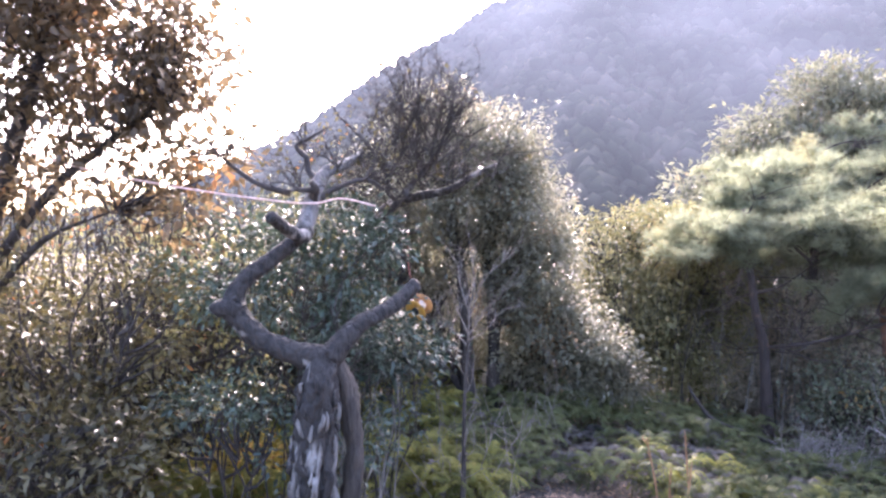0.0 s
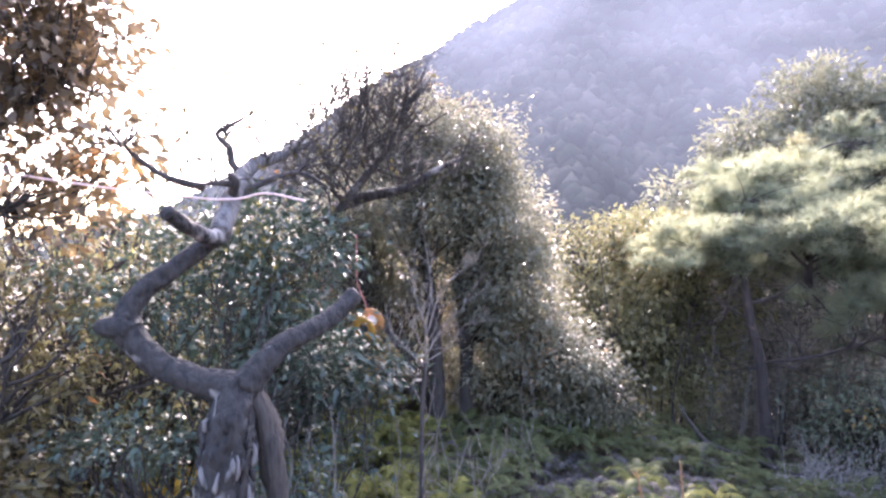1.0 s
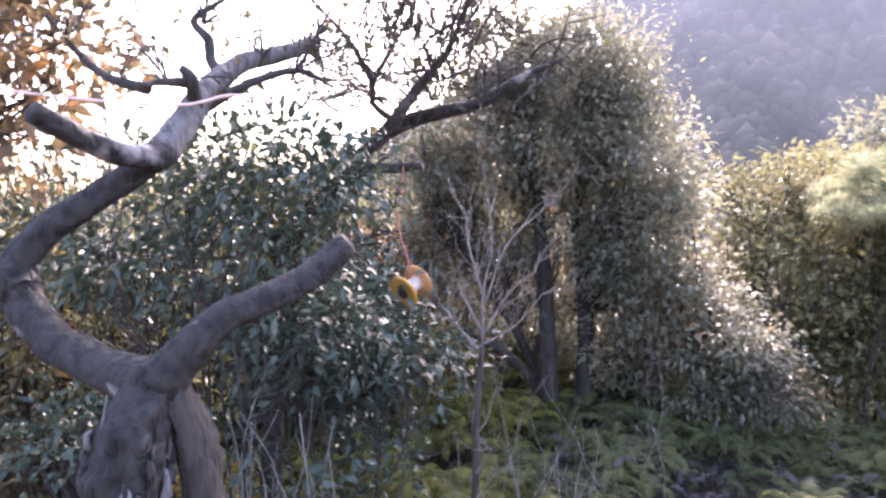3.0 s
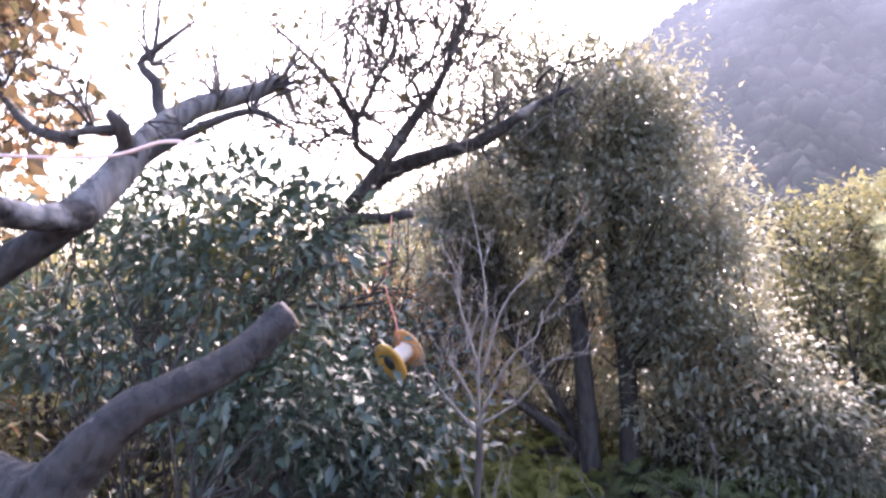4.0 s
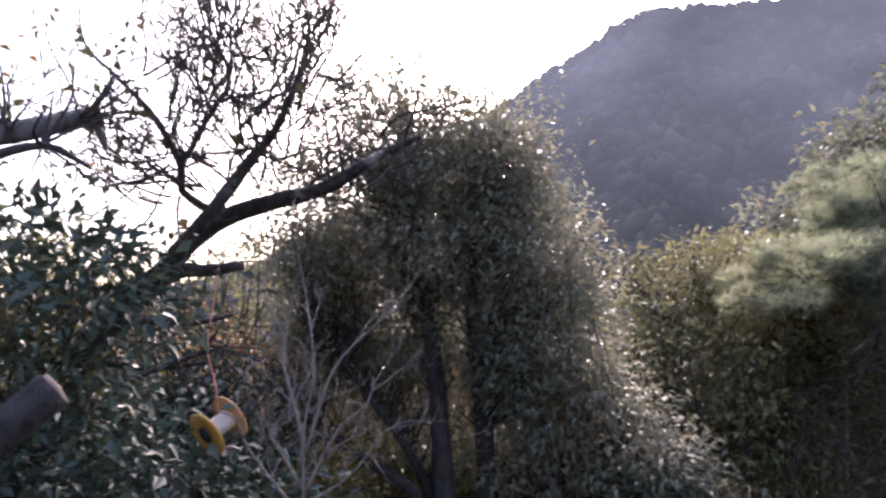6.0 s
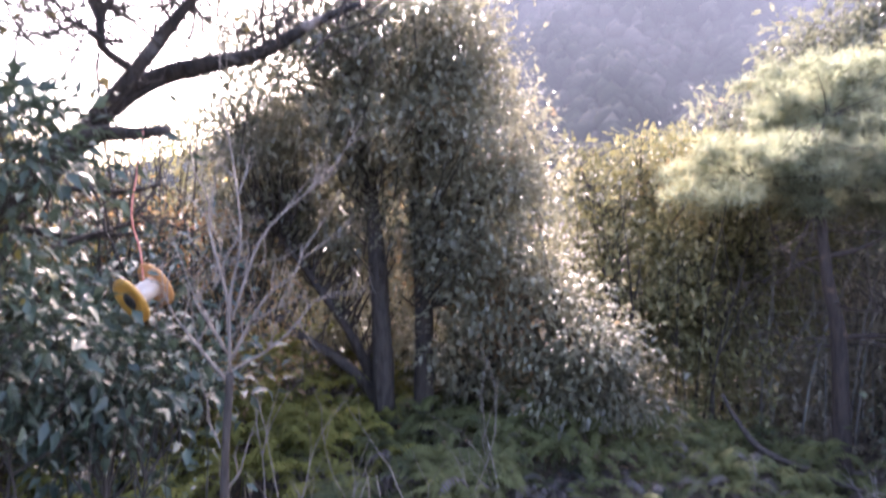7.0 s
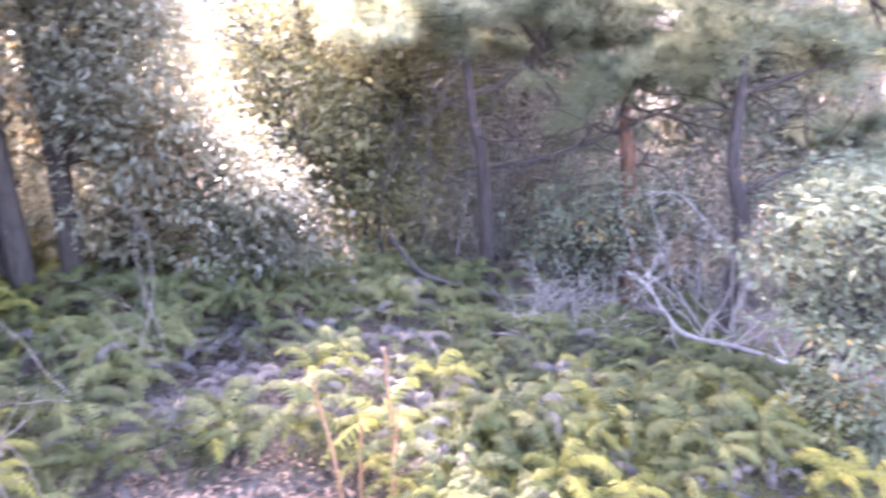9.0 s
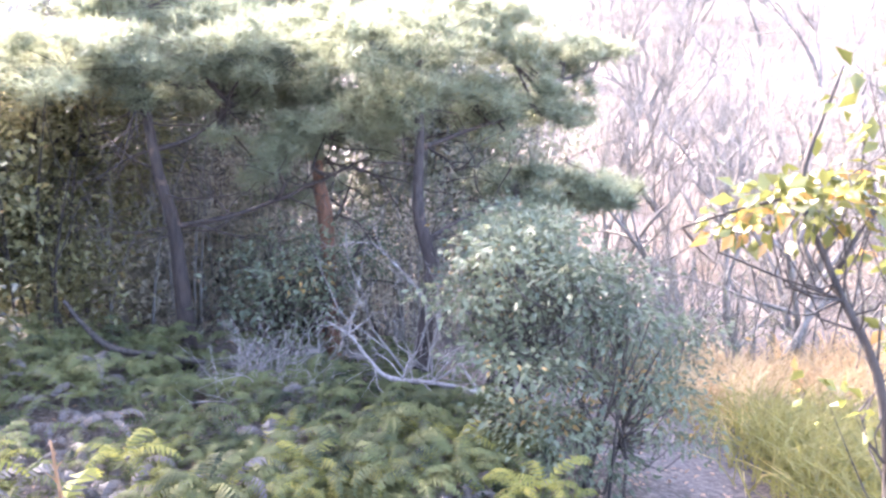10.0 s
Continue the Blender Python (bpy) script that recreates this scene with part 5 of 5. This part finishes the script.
# ---- ferns ----
def frond(rng, length, lift, way, sag):
    """One frond that rises, arches over and hangs, with a comb of leaflets on either side."""
    n = 15
    t = np.linspace(0, 1, n)
    slope = lift - (lift + sag) * t ** 1.15
    rad, side = np.array([math.cos(way), math.sin(way), 0]), np.array([-math.sin(way), math.cos(way), 0])
    step = (rad * np.cos(slope)[:, None] + np.array([0, 0, 1.0]) * np.sin(slope)[:, None]) * length / (n - 1)
    c = np.vstack([[0, 0, 0], np.cumsum(step[:-1], axis=0)]) + side * (0.12 * length * rng.normal() * t ** 2)[:, None]
    v, f = [], []
    for k in range(n - 1):
        b = len(v)
        v += [c[k] - side * 0.003, c[k] + side * 0.003, c[k + 1]]
        f += [(b, b + 1, b + 2)]
    for k in range(2, n):
        reach = length * 0.135 * math.sin(math.pi * (0.14 + 0.8 * t[k])) + 0.006
        fwd = unit(c[k] - c[k - 1])
        hang = np.cross(fwd, side)
        hang = hang if hang[2] < 0 else -hang
        for s in (-1, 1):
            tip = c[k] + (side * s * rng.uniform(0.8, 1.1) + fwd * 0.4 + hang * rng.uniform(0.3, 0.75)) * reach
            half = fwd * length * 0.026
            b = len(v)
            v += [c[k] - half, c[k] + half, tip + half * 0.3, tip - half * 0.3]
            f += [(b, b + 1, b + 2), (b, b + 2, b + 3)]
    g = Geo()
    g.add(np.array(v), np.array(f))
    return g


def fern_arrays(seed, count, fronds=6, curl=1.0):
    """A few fern shapes as plain arrays."""
    rng = np.random.default_rng(seed)
    out = []
    for _ in range(count):
        g = Geo()
        turn = rng.uniform(0, 6.28)
        for k in range(fronds + rng.integers(-1, 2)):
            fr = frond(rng, rng.uniform(0.26, 0.4), rng.uniform(0.75, 1.35), turn + k * 6.28 / fronds + rng.normal(0, 0.35), rng.uniform(1.0, 1.55) * curl)
            g.add(fr.v[0] + np.array([0, 0, 0.2 + rng.uniform(-0.05, 0.02)]), fr.f[0])
        a = np.array([[0.004, 0, -0.1], [-0.002, 0.0035, -0.1], [-0.002, -0.0035, -0.1], [0.002, 0, 0.21], [-0.001, 0.002, 0.21], [-0.001, -0.002, 0.21]])
        g.add(a, np.array([[0, 1, 4], [0, 4, 3], [1, 2, 5], [1, 5, 4], [2, 0, 3], [2, 3, 5]]))
        out.append((np.concatenate(g.v), np.concatenate(g.f)))
    return out


def in_dirt(x, y):
    return ((x - 1.1) / 0.62) ** 2 + ((y - 5.2) / 0.5) ** 2 < 1.3


def fern_field(label, seed, shapes, mat, n, region, size, keep, name="ferns"):
    rng = np.random.default_rng(seed)
    g = Geo()
    x0, x1, y0, y1 = region
    for _ in range(n):
        x, y = rng.uniform(x0, x1), rng.uniform(y0, y1)
        if not keep(x, y, rng) or in_dirt(x, y):
            continue
        v, f = shapes[rng.integers(len(shapes))]
        a, s = rng.uniform(0, 6.28), size * rng.uniform(0.65, 1.35)
        r = np.array([[math.cos(a), -math.sin(a), 0], [math.sin(a), math.cos(a), 0], [0, 0, 1]]) * s
        lean = np.array([[1, 0, rng.normal(0, 0.2)], [0, 1, rng.normal(0, 0.2)], [0, 0, 1]])
        g.add(v @ (lean @ r).T + np.array([x, y, float(ground_z(x, y)) + rng.uniform(-0.06, 0.16) + 0.06 * math.sin(3.1 * x + 1.3 * y) * math.sin(2.7 * y - x)]), f)
    t = thing(name, label, "fern", ((x0 + x1) / 2, (y0 + y1) / 2, float(ground_z((x0 + x1) / 2, (y0 + y1) / 2))), kind="stuff")
    part("fronds", g, mat, t)


def fern_patch(x, y):
    return math.sin(1.9 * x + 0.7 * y) + math.sin(2.3 * y - 1.1 * x + 1.0)


SHAPES = fern_arrays(141, 8)
CURLED = fern_arrays(142, 5, 4, 1.35)
fern_field("arching green ferns that cover the ground", 143, SHAPES, M_FERN, 760, (0.2, 5.2, 5.0, 9.2), 0.74, lambda x, y, r: y < 9.3 - 0.55 * max(0, x - 2.2) and not (fern_patch(x, y) > 0.9 and r.random() < 0.75))
fern_field("yellow-green sunlit ferns on the left bank", 144, SHAPES, M_FERN_GOLD, 600, (-2.6, 0.5, 4.9, 9.6), 0.74, lambda x, y, r: x < 0.5 - 0.2 * r.random())
fern_field("yellow-tipped ferns in front of the dark ones", 145, SHAPES, M_FERN_GOLD, 150, (1.4, 4.4, 4.7, 6.8), 0.7, lambda x, y, r: r.random() < 0.75 and y < 6.0 + 0.4 * r.random())
fern_field("withered grey ferns in patches between the green", 146, CURLED, M_FERN_DEAD, 600, (-1.0, 4.6, 4.9, 7.6), 0.62, lambda x, y, r: fern_patch(x, y) > 0.7 or r.random() < 0.16 or (x > 1.9 and y < 6.3 and r.random() < 0.22) or (x < 0.7 and y < 5.6 and r.random() < 0.5), "withered_ferns")


def fern_plants():
    """The nearest ferns, each a plant of its own."""
    rng = np.random.default_rng(147)
    kinds = []
    for k in range(6):
        mat = (M_FERN, M_FERN_GOLD)[k % 2]
        t = thing("fern", "arching yellow-green fern plant at the path's edge" if k % 2 else "arching green fern plant at the path's edge", "fern", (0, 0, 0), "ferns at the path's edge")
        turn = rng.uniform(0, 6.28)
        for j in range(5):
            fr = frond(rng, rng.uniform(0.17, 0.28), rng.uniform(0.5, 1.1), turn + j * 1.26 + rng.normal(0, 0.25), rng.uniform(0.7, 1.3))
            g = Geo()
            g.add(np.vstack([fr.v[0] + np.array([0, 0, 0.12]), [[0.003, 0, -0.05], [-0.003, 0.002, -0.05], [0, 0, 0.125]]]), np.vstack([fr.f[0], [[len(fr.v[0]), len(fr.v[0]) + 1, len(fr.v[0]) + 2]]]))
            part("frond", g, mat, t)
        kinds.append(t)
    k = 0
    while k < 130:
        x, y = rng.uniform(-0.7, 3.6), rng.uniform(4.75, 5.9)
        if in_dirt(x, y) or (x < 0.6 and y < 4.95):
            continue
        m = Matrix.Translation((x, y, float(ground_z(x, y)))) @ Matrix.Rotation(rng.uniform(0, 6.28), 4, "Z")
        kind = kinds[(k % 3) * 2 + (0 if rng.random() < (0.7 if x > 0.3 else 0.2) else 1)]
        if k < 6:
            kinds[k].matrix_basis = m
        else:
            copy_thing(kind, m)
        k += 1


fern_plants()


def litter():
    rng = np.random.default_rng(151)
    g = Geo()
    n = 1500
    c = np.column_stack([rng.normal(1.1, 0.45, n), rng.normal(5.3, 0.3, n)])
    at = np.column_stack([c, ground_z(c[:, 0], c[:, 1]) + 0.008])
    d = unit(np.column_stack([rng.normal(0, 1, n), rng.normal(0, 1, n), rng.normal(0, 0.12, n)]))
    leaves(g, rng, at, 0.045, 0.5, 4.0, d, 0.0)
    n = 3000
    c = np.column_stack([rng.uniform(-3, 6, n), rng.uniform(3.5, 9.5, n)])
    at = np.column_stack([c, ground_z(c[:, 0], c[:, 1]) + 0.008])
    d = unit(np.column_stack([rng.normal(0, 1, n), rng.normal(0, 1, n), rng.normal(0, 0.12, n)]))
    leaves(g, rng, at, 0.05, 0.5, 4.0, d, 0.0)
    t = thing("leaf_litter", "brown fallen leaves scattered on bare soil", "leaves", (1.15, 5.0, float(ground_z(1.15, 5.0))), kind="stuff")
    part("foliage", g, M_LITTER, t)


litter()
